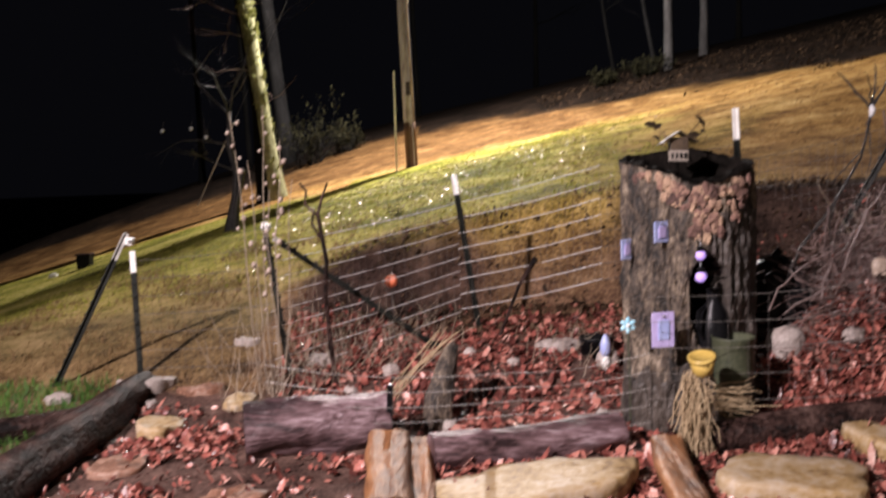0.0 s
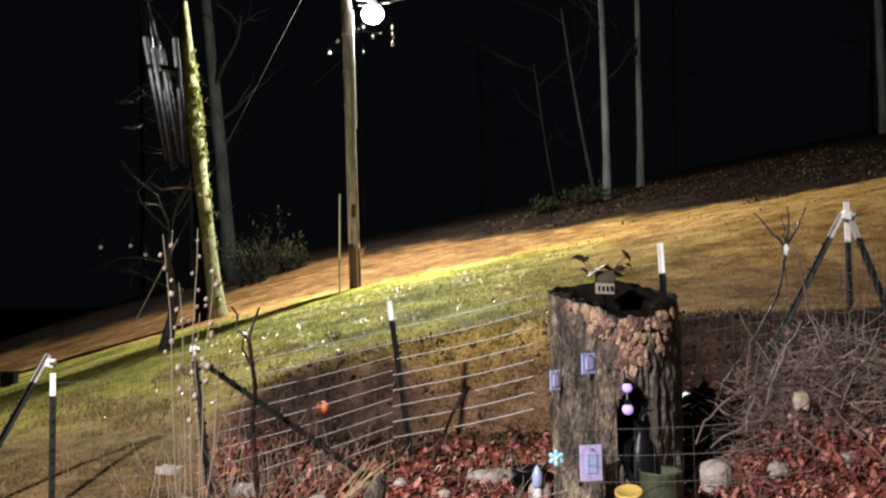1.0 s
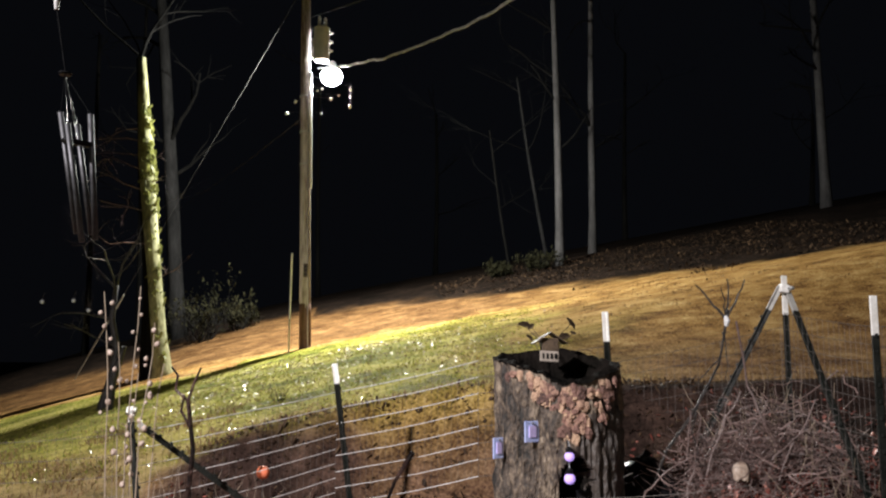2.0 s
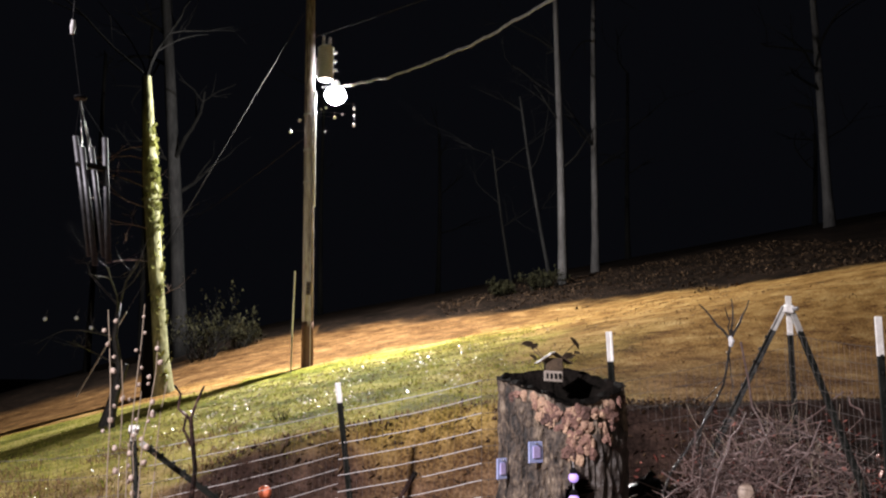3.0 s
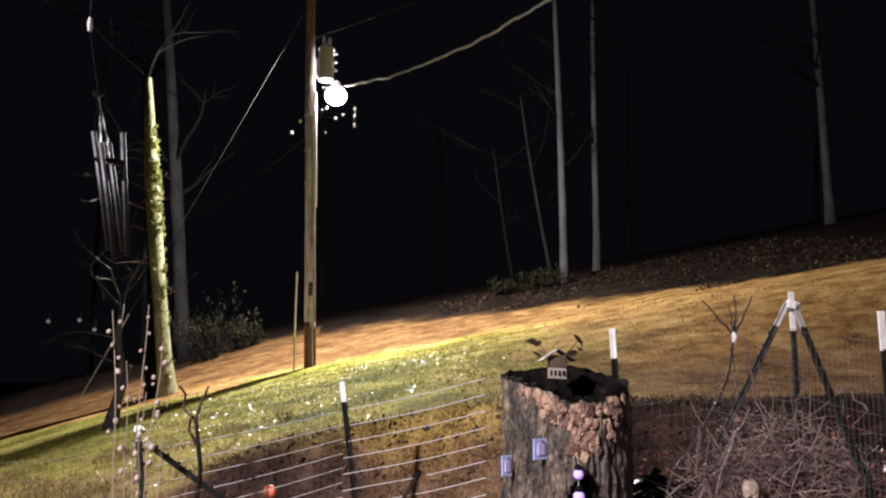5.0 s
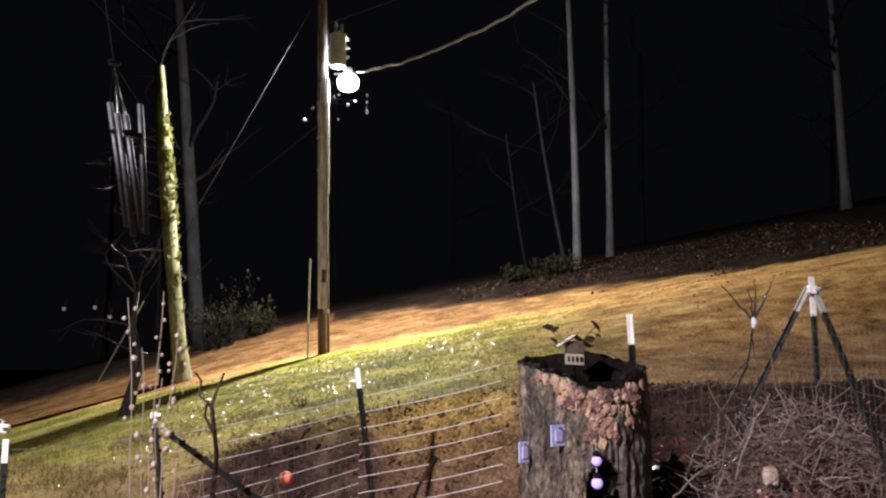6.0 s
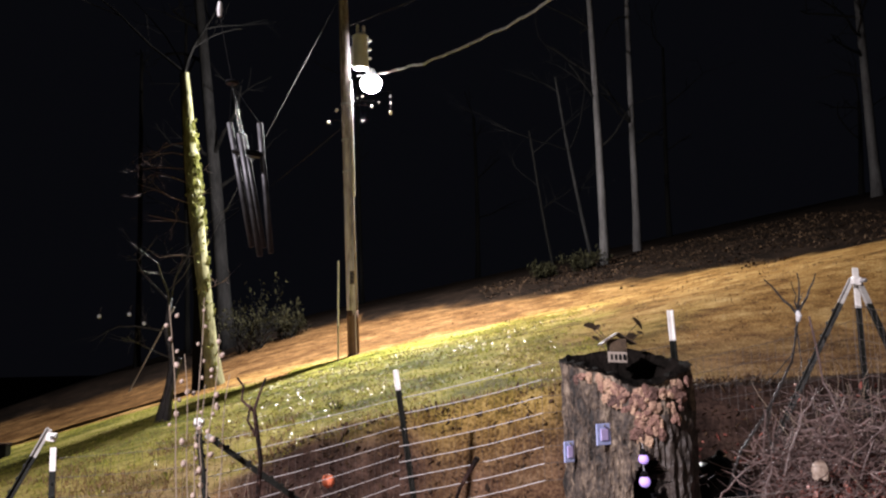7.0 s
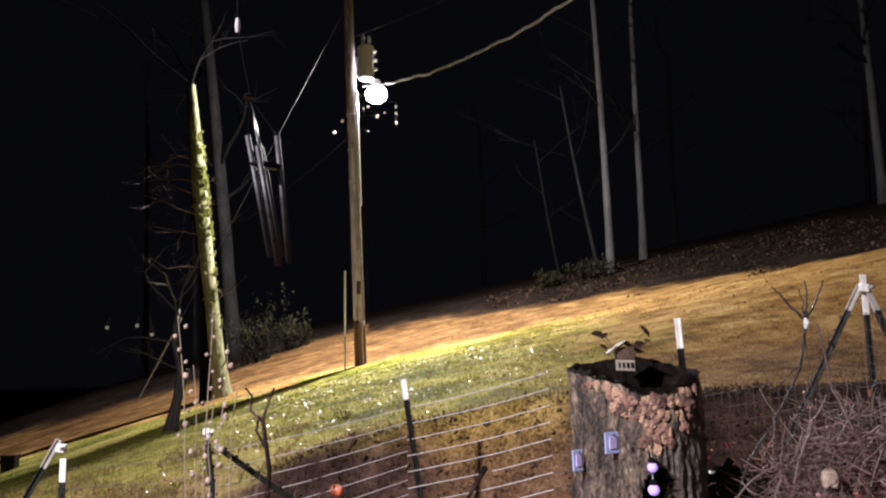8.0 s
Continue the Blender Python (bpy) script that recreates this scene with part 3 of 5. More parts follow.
# ---- trees ----
def grow(bm, base, way, length, radius, depth, rng, bend=0.25, split=(2, 3), sides=6, ends=None):
    """A limb that wanders and forks into thinner ones."""
    n = max(3, int(length / 0.35)) if length < 3 else 8
    p, d = Vector(base), Vector(way).normalized()
    pts, radii = [p.copy()], [radius]
    for i in range(n):
        d = (d + Vector((rng.gauss(0, bend), rng.gauss(0, bend), rng.gauss(0, bend * 0.6))) * 0.6).normalized()
        p = p + d * (length / n)
        pts.append(p.copy())
        radii.append(radius * (1 - 0.55 * (i + 1) / n))
    tube(pts, radii, sides, 0.06, rng.random(), bm)
    if ends is not None and depth <= 1:
        ends.extend(pts[1:])
    if depth > 0:
        for _ in range(rng.randint(*split)):
            k = rng.randint(max(1, n // 3), n)
            way2 = (d + Vector((rng.gauss(0, 0.7), rng.gauss(0, 0.7), rng.gauss(0.15, 0.5)))).normalized()
            grow(bm, pts[k], way2, length * rng.uniform(0.45, 0.7), radii[k] * rng.uniform(0.5, 0.7), depth - 1, rng, bend, split, max(4, sides - 1), ends)


def forest_tree(x, y, r, top, label, lean=(0.0, 0.0), limbs=5, seed=0, material=GREY_BARK):
    rng = random.Random(seed)
    z = ground_z(x, y)
    tree = thing("tree", (x, y, z), label, "tree", "bare forest trees")
    pts = [(x + lean[0] * t + 0.08 * math.sin(3 * t + seed), y + lean[1] * t, z - 0.3 + (top - z + 0.3) * t) for t in np.linspace(0, 1, 14)]
    part("trunk", tube(pts, [r * (1.35 if i == 0 else 1.1 if i == 1 else 1 - 0.45 * i / 13) for i in range(14)], 12, 0.06, seed), material, tree, soft=True)
    for k in range(limbs):
        i = rng.randint(5, 13)
        bm = bmesh.new()
        a = rng.uniform(0, 2 * math.pi)
        grow(bm, pts[i], (math.cos(a), math.sin(a), rng.uniform(0.3, 1.0)), rng.uniform(1.5, 3.5), r * 0.3, 2, rng, 0.25)
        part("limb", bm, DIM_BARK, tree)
    return tree


BARE = "tall bare grey tree at the wood's edge"
forest_tree(7.35, 28.3, 0.15, 16, BARE, (0.0, 0), 5, 1)
forest_tree(9.48, 31.5, 0.145, 17, BARE, (0.3, 0), 5, 2)
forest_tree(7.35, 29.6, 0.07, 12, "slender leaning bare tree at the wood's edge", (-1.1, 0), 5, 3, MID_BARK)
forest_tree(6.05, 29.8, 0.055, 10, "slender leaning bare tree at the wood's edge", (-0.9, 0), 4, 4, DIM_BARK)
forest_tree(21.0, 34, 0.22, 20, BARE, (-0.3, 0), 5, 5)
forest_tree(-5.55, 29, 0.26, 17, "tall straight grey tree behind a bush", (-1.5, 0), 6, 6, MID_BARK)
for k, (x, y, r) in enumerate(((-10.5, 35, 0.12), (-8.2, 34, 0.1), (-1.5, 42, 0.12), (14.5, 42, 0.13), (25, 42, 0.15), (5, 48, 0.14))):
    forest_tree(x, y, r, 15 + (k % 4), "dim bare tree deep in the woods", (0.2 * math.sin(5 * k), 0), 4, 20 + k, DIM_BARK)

# the large ivy-clad tree beside the drive
rng = random.Random(7)
TX, TY = -4.14, 20.3
TZ = ground_z(TX, TY)
big = thing("ivy_tree", (TX, TY, TZ), "large tree beside the drive with mossy ivy-clad trunk", "tree")
trunk_pts = [(TX + 0.0, TY, TZ - 0.3), (TX - 0.02, TY, TZ + 0.15), (TX - 0.12, TY, TZ + 0.8), (TX - 0.27, TY, 3.2), (TX - 0.45, TY, 4.67), (TX - 0.62, TY, 6.3), (TX - 0.77, TY, 7.93), (TX - 0.86, TY, 8.83)]
part("trunk", tube(trunk_pts, [0.34, 0.24, 0.175, 0.16, 0.175, 0.175, 0.13, 0.09], 18, 0.09, 7), MOSSY_BARK, big, soft=True)
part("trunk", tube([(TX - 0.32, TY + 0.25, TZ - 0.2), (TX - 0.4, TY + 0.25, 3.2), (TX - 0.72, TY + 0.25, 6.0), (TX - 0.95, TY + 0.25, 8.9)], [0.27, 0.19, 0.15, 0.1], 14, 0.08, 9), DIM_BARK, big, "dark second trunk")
for way, length, r in (((-0.75, -0.2, 0.65), 4.0, 0.03), ((0.05, 0.1, 1), 3.5, 0.045), ((-0.4, 0.3, 0.9), 3.4, 0.02)):
    bm = bmesh.new()
    grow(bm, trunk_pts[-1], way, length, r, 3, rng, 0.16)
    part("limb", bm, DIM_BARK, big)
for k, (z, side, length) in enumerate(((5.0, -1, 1.0), (5.5, -1, 1.3), (6.0, -1, 1.1), (6.35, -1, 1.4), (6.7, -1, 0.9), (6.2, 1, 0.5), (5.7, 1, 0.45), (7.0, -1, 0.8), (4.2, -1, 0.8), (3.4, 1, 0.6))):
    bm = bmesh.new()
    x = float(np.interp(z, [p[2] for p in trunk_pts], [p[0] for p in trunk_pts]))
    grow(bm, (x + 0.12 * side, TY - 0.15, z), (side * 1.0, -0.35, rng.uniform(0.0, 0.5)), length, 0.011, 3, rng, 0.5, (2, 3), 5)
    part("twiggy_branch", bm, TWIG, big)
ivy = []
for k in range(260):
    z = rng.uniform(TZ + 0.1, 7.6) if k < 110 else rng.gauss(6.0, 0.55)
    a = rng.gauss(-0.6, 0.9)
    cx = float(np.interp(z, [p[2] for p in trunk_pts], [p[0] for p in trunk_pts]))
    rr = float(np.interp(z, [p[2] for p in trunk_pts], [0.34, 0.24, 0.175, 0.16, 0.175, 0.175, 0.13, 0.09])) + rng.uniform(0, 0.03) + (0.08 * max(0, noise.noise((z * 1.5, a, 3))))
    ivy.append((cx + rr * math.cos(a), TY + rr * math.sin(a), z))
ob = scatter_leaves("ivy", ivy, (0.06, 0.11), IVY, 5, 0, 1.2, 0.8)
ob.parent, ob.matrix_parent_inverse = big, big.matrix_world.inverted()
tagged(ob, "yellow-green ivy leaves on the bark", kind="stuff")

# the crooked small tree on the lawn
small = thing("small_tree", (-3.32, 12.8, ground_z(-3.32, 12.8)), "crooked small fruit tree on the lawn with bare drooping branches", "tree")
rng = random.Random(11)
zs = ground_z(-3.32, 12.8)
spine = [(-3.36, 12.8, zs - 0.15), (-3.33, 12.8, zs + 0.1), (-3.24, 12.8, 1.25), (-3.18, 12.8, 1.65), (-3.28, 12.8, 2.1), (-3.24, 12.8, 2.6)]
part("trunk", tube(spine, [0.1, 0.07, 0.058, 0.052, 0.045, 0.035], 12, 0.12, 4), BLACK_BARK, small, soft=True)
part("trunk", tube([(-3.27, 12.78, zs - 0.1), (-3.2, 12.75, 1.2), (-3.05, 12.7, 1.7)], [0.07, 0.05, 0.035], 10, 0.1, 5), BLACK_BARK, small)
for base, way, length, r in (((-3.28, 12.8, 2.1), (-1, -0.1, 0.12), 0.7, 0.028), ((-3.24, 12.8, 2.55), (-0.7, 0, 0.8), 1.0, 0.028), ((-3.24, 12.8, 2.55), (0.3, 0.2, 1), 1.1, 0.028), ((-3.2, 12.8, 1.7), (-1, 0.2, 0.5), 0.8, 0.024), ((-3.25, 12.8, 2.4), (0.2, -0.3, 1), 1.0, 0.03)):
    bm = bmesh.new()
    grow(bm, base, way, length, r * 0.62, 3, rng, 0.4)
    part("branch", bm, BLACK_BARK, small)
for x, z in ((-4.26, 2.34), (-3.82, 2.36), (-3.6, 2.22)):
    orn = thing("hanging_ornament", (x, 12.75, z), "small shiny glass ornament hanging from the tree", "ornament", "ornaments in the small tree")
    part("globe", lathe([(0.006, -0.03), (0.024, -0.02), (0.03, 0.0), (0.024, 0.02), (0.008, 0.03)], 14, pose(x, 12.75, z)), CERAMIC, orn, soft=True)
    part("string", tube([(x, 12.75, z + 0.04), (x + 0.02, 12.78, z + 0.14)], 0.002, 5), DARK_WIRE, orn)

# the bush behind the drive, and weeds along the wood's edge
for cx, cy, rad, tall, n in ((-4.3, 26.0, 0.8, 1.5, 34), (6.6, 27.8, 0.8, 0.6, 20), (-3.3, 26.8, 0.5, 0.8, 14), (5.3, 28.2, 0.7, 0.45, 14)):
    rng = random.Random(int(cx * 10))
    bush = thing("bush", (cx, cy, ground_z(cx, cy)), "twiggy half-bare bush at the edge of the woods", "bush", "bushes")
    bm, ends = bmesh.new(), []
    for k in range(n):
        a, q = rng.uniform(0, 2 * math.pi), rng.uniform(0, rad * 0.5)
        x, y = cx + q * math.cos(a), cy + q * math.sin(a)
        grow(bm, (x, y, ground_z(x, y) - 0.05), (math.cos(a) * 0.6, math.sin(a) * 0.6, 1.1), tall * rng.uniform(0.5, 0.9), 0.018, 2, rng, 0.3, (2, 3), 4, ends)
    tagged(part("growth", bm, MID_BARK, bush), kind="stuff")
    pick = [ends[rng.randrange(len(ends))] + Vector((rng.gauss(0, 0.06), rng.gauss(0, 0.06), rng.gauss(0, 0.06))) for _ in range(900)]
    leaves = scatter_leaves("foliage", pick, (0.05, 0.09), BUSH_LEAF, 3, 0, 1.0, 0.6)
    leaves.parent, leaves.matrix_parent_inverse = bush, bush.matrix_world.inverted()


# ---- fence ----
def steel_post(x, y, top, white, label, foot=None, name="fence_post", group="steel fence posts"):
    """A studded T-section post whose top is painted white; foot: where a brace meets the ground."""
    fx, fy = foot or (x, y)
    fz = ground_z(fx, fy) - 0.12
    a, b = Vector((fx, fy, fz)), Vector((x, y, top))
    d = (b - a).normalized()
    ob = thing(name, (fx, fy, fz + 0.12), label, "fence post", group)
    turn = d.to_track_quat("Z", "Y").to_matrix().to_4x4()

    def section(p, q, wide):
        length = (q - p).length
        bm = box((wide, 0.009, length), Matrix.Translation((p + q) / 2) @ turn, 0.002)
        return box((0.009, wide * 0.8, length), Matrix.Translation((p + q) / 2) @ turn @ pose(0, -wide * 0.4, 0), 0.002, bm)

    cut = b - d * white
    shaft = part("shaft", section(a, cut, 0.042), POST_PAINT, ob)
    part("top", section(cut, b, 0.04), SHADED_WHITE if name == "fence_brace" else WHITE_PAINT, ob, "white painted top")
    length = (cut - a).length
    for k in range(int(length / 0.09)):
        p = a + d * (0.15 + 0.09 * k)
        if (p - a).length < length:
            part("stud", box((0.014, 0.014, 0.022), Matrix.Translation(p) @ turn @ pose(0, 0.009, 0), 0.003), POST_PAINT, shaft)
    return ob


steel_post(-2.1, 5.78, 1.05, 0.15, "dark steel fence post with a white top at the bed's corner")
steel_post(-2.13, 5.75, 1.18, 0.2, "slanting steel brace with a white top", (-2.75, 5.72), "fence_brace")
steel_post(-1.155, 5.73, 1.22, 0.1, "dark steel fence post with a white clamp", (-1.02, 5.75))
steel_post(-1.1, 5.72, 1.12, 0.06, "dark steel brace slanting down to the bank", (0.15, 6.15), "fence_brace")
steel_post(0.14, 6.43, 1.495, 0.15, "dark steel fence post with a white top by the bank", (0.31, 6.5))
steel_post(1.95, 5.5, 1.85, 0.2, "dark steel fence post with a white top behind the stump", (2.02, 5.52))
steel_post(3.112, 5.3, 2.09, 0.26, "upright corner fence post with a white top")
steel_post(3.06, 5.28, 2.02, 0.17, "steel brace of the corner post, white at the top", (2.36, 5.75), "fence_brace")
steel_post(3.12, 5.28, 2.0, 0.17, "steel brace of the corner post, white at the top", (3.26, 4.25), "fence_brace")
steel_post(3.14, 4.4, 1.89, 0.22, "dark steel fence post with a white top by the brush")
for x, y, z in ((-1.15, 5.71, 1.19), (3.09, 5.28, 2.0), (-2.1, 5.76, 1.12)):
    clamp = thing("brace_clamp", (x, y, z), "pale clamp joining post and brace", "clamp", "brace clamps")
    part("jaw", box((0.06, 0.045, 0.055), pose(x, y - 0.015, z, 0, 10, 0), 0.008), WHITE_PAINT, clamp)
    part("bolt", lathe([(0.014, -0.03), (0.014, 0.03), (0.006, 0.04)], 8, pose(x + 0.025, y - 0.05, z, 90)), STEEL, clamp)


NEAR_WIRE = mat("near_wire", (0.12, 0.11, 0.1), (0.3, 0.28, 0.26), rough=0.5, metal=0.4, scale=30, bump=0)


def wire_panel(a, b, za, zb, rows, label, mid=0.05, sag=0.012, seed=0, bright=GLINT_WIRE):
    """Welded wire between two posts: za and zb are the lowest and highest wire at each end."""
    rng = random.Random(seed)
    a, b = Vector((*a, 0)), Vector((*b, 0))
    ob = thing("wire_fence", (a.x, a.y, za[0]), label, "wire fence", "wire fence panels")
    n = 14

    def at(t, h, wave):
        p = a.lerp(b, t)
        lo, hi = za[0] + (zb[0] - za[0]) * t, za[1] + (zb[1] - za[1]) * t
        return Vector((p.x, p.y + wave * math.sin(7 * t + seed), lo + (hi - lo) * h - sag * math.sin(math.pi * t)))

    for k in range(rows):
        h = k / (rows - 1)
        pts = [at(i / n, h, 0.012) + Vector((0, 0, rng.gauss(0, 0.0007))) for i in range(n + 1)]
        part("wire", tube(pts, 0.0027 if bright is GLINT_WIRE else 0.0016, 5), bright, ob)
    bm = bmesh.new()
    count = int((b - a).length / mid)
    for i in range(count + 1):
        t = i / count
        tube([at(t, 0, 0.012), at(t, 0.5, 0.012), at(t, 1, 0.012)], 0.0009, 3, bm=bm)
    tagged(part("wire_mesh", bm, DARK_WIRE, ob), kind="stuff")
    return ob


wire_panel((-2.1, 5.8), (-1.16, 5.76), (0.1, 0.98), (0.12, 1.05), 8, "unlit welded wire along the edge of the bed", bright=DARK_WIRE)
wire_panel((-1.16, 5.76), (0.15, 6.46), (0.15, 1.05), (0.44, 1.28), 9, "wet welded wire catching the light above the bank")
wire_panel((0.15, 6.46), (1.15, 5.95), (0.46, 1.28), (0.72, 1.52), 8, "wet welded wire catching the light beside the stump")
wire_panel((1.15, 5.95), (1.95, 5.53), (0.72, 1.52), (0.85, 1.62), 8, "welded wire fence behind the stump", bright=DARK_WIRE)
wire_panel((1.95, 5.53), (3.09, 5.33), (0.85, 1.5), (1.0, 1.75), 8, "unlit wire fence above the brush pile", bright=DARK_WIRE)
wire_panel((3.09, 5.33), (3.14, 4.43), (0.9, 1.85), (0.8, 1.72), 10, "unlit wire fence by the corner post", bright=DARK_WIRE)
wire_panel((3.14, 4.43), (4.3, 3.6), (0.7, 1.72), (0.7, 1.7), 10, "unlit wire fence by the corner post", bright=DARK_WIRE)
wire_panel((-0.95, 4.62), (0.45, 4.5), (0.1, 0.48), (0.12, 0.42), 5, "low sagging wire fence before the leaf bed", 0.1, 0.05, 3, NEAR_WIRE)
wire_panel((0.45, 4.5), (1.12, 4.42), (0.12, 0.42), (0.15, 0.52), 5, "low sagging wire fence before the leaf bed", 0.1, 0.03, 4, NEAR_WIRE)
wire_panel((1.12, 4.42), (2.35, 4.35), (0.28, 0.82), (0.3, 0.88), 5, "low wire fence standing before the stump", 0.1, 0.03, 5, NEAR_WIRE)

# ---- stump ----
SX, SY, SR = 1.467, 4.945, 0.345


def rim(a):
    """Height of the stump's broken rim round its axis; a = 0 points to the right."""
    stops = [-180, -150, -120, -100, -75, -45, -15, 20, 70, 110, 150, 180]
    tops = [1.53, 1.5, 1.45, 1.395, 1.4, 1.46, 1.505, 1.52, 1.6, 1.57, 1.55, 1.53]
    return float(np.interp(math.degrees(a), stops, tops))


# Near-black bark: painted shade on the right flank, damp at the foot.
SHADE_WET_BARK = mat("shaded_wet_bark", (0.01, 0.008, 0.007), (0.085, 0.068, 0.055), rough=0.5, scale=7, bump=1.0, stretch=(1, 1, 0.4))


def build_stump():
    stump = thing("tree_stump", (SX, SY, ground_z(SX, SY)), "tall weathered hollow stump with peeling bark among leaves", "tree stump")
    n, m = 150, 84
    verts, faces, dark = [], [], []
    for j in range(m + 1):
        for i in range(n):
            a = -math.pi + 2 * math.pi * i / n
            top = rim(a) + 0.012 * noise.noise((a * 9, 0, 4))
            z = -0.25 + (top + 0.25) * j / m
            ridge = noise.noise((math.cos(a) * 7, math.sin(a) * 7, z * 1.3)) * 0.03 + abs(noise.noise((math.cos(a) * 13, math.sin(a) * 13, z * 4.5))) * 0.035 + noise.noise((math.cos(a) * 28, math.sin(a) * 28, z * 14)) * 0.012
            r = SR * (1 + 0.05 * math.cos(2 * a + 0.6)) + ridge + 0.07 * max(0, 0.45 - z) ** 1.5 - 0.01
            # the open cavity low on the front, its shade put into near-black faces
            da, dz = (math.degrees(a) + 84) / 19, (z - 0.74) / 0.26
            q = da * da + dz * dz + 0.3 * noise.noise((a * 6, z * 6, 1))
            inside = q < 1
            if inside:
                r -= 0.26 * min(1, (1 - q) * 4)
            # Right flank blackened as shade; the next line adds the damp foot.
            wet = -92 + 14 * noise.noise((z * 4, a * 3, 6)) < math.degrees(a) < 40 and z < rim(a) - 0.22 + 0.12 * noise.noise((a * 7, z * 2, 2))
            wet = wet or z < 0.34 + 0.16 * noise.noise((a * 3, 2, z * 3))
            dark.append(2 if inside else 1 if wet else 0)
            verts.append((SX + r * math.cos(a), SY + r * math.sin(a), z))
    for j in range(m):
        for i in range(n):
            faces.append((j * n + i, j * n + (i + 1) % n, (j + 1) * n + (i + 1) % n, (j + 1) * n + i))
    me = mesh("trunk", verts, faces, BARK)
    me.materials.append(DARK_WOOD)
    me.materials.append(SHADE_WET_BARK)
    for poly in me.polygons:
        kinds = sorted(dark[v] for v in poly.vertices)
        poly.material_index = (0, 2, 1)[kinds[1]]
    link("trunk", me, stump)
    # the rotten hollow top, its wood coloured as dark as the shade inside
    verts, faces = [], []
    steps = [(1.0, 0.0), (0.9, 0.02), (0.86, -0.03), (0.7, -0.1), (0.4, -0.13), (0.1, -0.14)]
    for k, (s, dz) in enumerate(steps):
        for i in range(n):
            a = -math.pi + 2 * math.pi * i / n
            ridge = noise.noise((math.cos(a) * 7 * s, math.sin(a) * 7 * s, 1.9)) * 0.03
            r = (SR + 0.012) * (1 + 0.05 * math.cos(2 * a + 0.6)) * s + ridge * 0.5
            z = rim(a) * s + 1.47 * (1 - s) + dz + 0.02 * noise.noise((a * 5, s * 6, 8))
            verts.append((SX + r * math.cos(a), SY + r * math.sin(a), z))
    for k in range(len(steps) - 1):
        for i in range(n):
            faces.append((k * n + i, k * n + (i + 1) % n, (k + 1) * n + (i + 1) % n, (k + 1) * n + i))
    faces.append([(len(steps) - 1) * n + i for i in range(n)])
    link("hollow_top", mesh("hollow_top", verts, faces, DARK_WOOD), stump, "rotten wood inside the rim, blackened as shade", soft=True)
    # lumpy plates of peeling inner bark below the rim
    rng = random.Random(5)
    for k in range(105):
        middle, wide, deep = rng.choice(((-115, 6, 0.12), (-90, 7, 0.27), (-90, 7, 0.27), (-57, 8, 0.2), (-90, 30, 0.06)))
        deg = rng.gauss(middle, wide)
        a = math.radians(deg)
        z = rim(a) - 0.03 - rng.uniform(0, deep)
        w, h = rng.uniform(0.025, 0.06), rng.uniform(0.03, 0.075)
        r = SR + 0.006 + 0.02 * math.cos(2 * a + 0.6) + rng.uniform(0, 0.01)
        bm = bmesh.new()
        bmesh.ops.create_icosphere(bm, subdivisions=2, radius=0.5)
        for v in bm.verts:
            v.co *= 1 + 0.7 * noise.noise(v.co * 3.5 + Vector((k, 0, 0)))
        bm.transform(pose(SX + r * math.cos(a), SY + r * math.sin(a), z, 0, rng.uniform(-15, 15), deg) @ Matrix.Diagonal((0.024, w, h, 1)))
        part("bark_plate", bm, PLATE, stump)
    return stump


build_stump()


# ---- small things on and round the stump ----
def card(at, size, yaw, material, inset, label):
    ob = thing("garden_tag", at, label, "garden tag", "plastic tags on the stump")
    m = pose(*at, 0, 0, yaw)
    part("plate", box((size[0], 0.008, size[1]), m, 0.003), material, ob)
    part("panel", box((size[0] * 0.5, 0.006, size[1] * 0.55), m @ pose(0.003, -0.006, 0), 0.001), inset, ob)
    part("pin", lathe([(0.006, 0), (0.006, 0.012), (0.002, 0.014)], 8, m @ pose(0, -0.004, size[1] * 0.4, 90)), STEEL, ob)
    return ob


card((1.25, 4.65, 1.136), (0.1, 0.115), 28, BLUE_CARD, LILAC, "pale blue plastic tag pinned to the stump")
card((1.085, 4.78, 1.035), (0.075, 0.115), 32, BLUE_CARD, LILAC, "pale blue plastic tag pinned to the stump's flank")
card((1.215, 4.5, 0.625), (0.125, 0.19), 8, LILAC, BLUE_CARD, "larger lilac plastic tag hung before the stump")

flower = thing("flower_ornament", (1.04, 4.55, 0.646), "sky-blue flower ornament on a thin stem", "garden ornament")
for k in range(6):
    bm = bmesh.new()
    bmesh.ops.create_uvsphere(bm, u_segments=8, v_segments=6, radius=1)
    bm.transform(pose(1.04, 4.55, 0.646, 0, 60 * k, 0) @ pose(0, 0, 0.026) @ Matrix.Diagonal((0.013, 0.006, 0.02, 1)))
    part("petal", bm, SKY_PETAL, flower, soft=True)
bm = bmesh.new()
bmesh.ops.create_uvsphere(bm, u_segments=8, v_segments=6, radius=0.012, matrix=Matrix.Translation((1.04, 4.542, 0.646)))
part("centre", bm, WHITE_PAINT, flower)
part("stem", tube([(1.04, 4.56, 0.64), (1.05, 4.57, 0.3), (1.045, 4.56, -0.05)], 0.004, 6), GREEN_POT, flower)

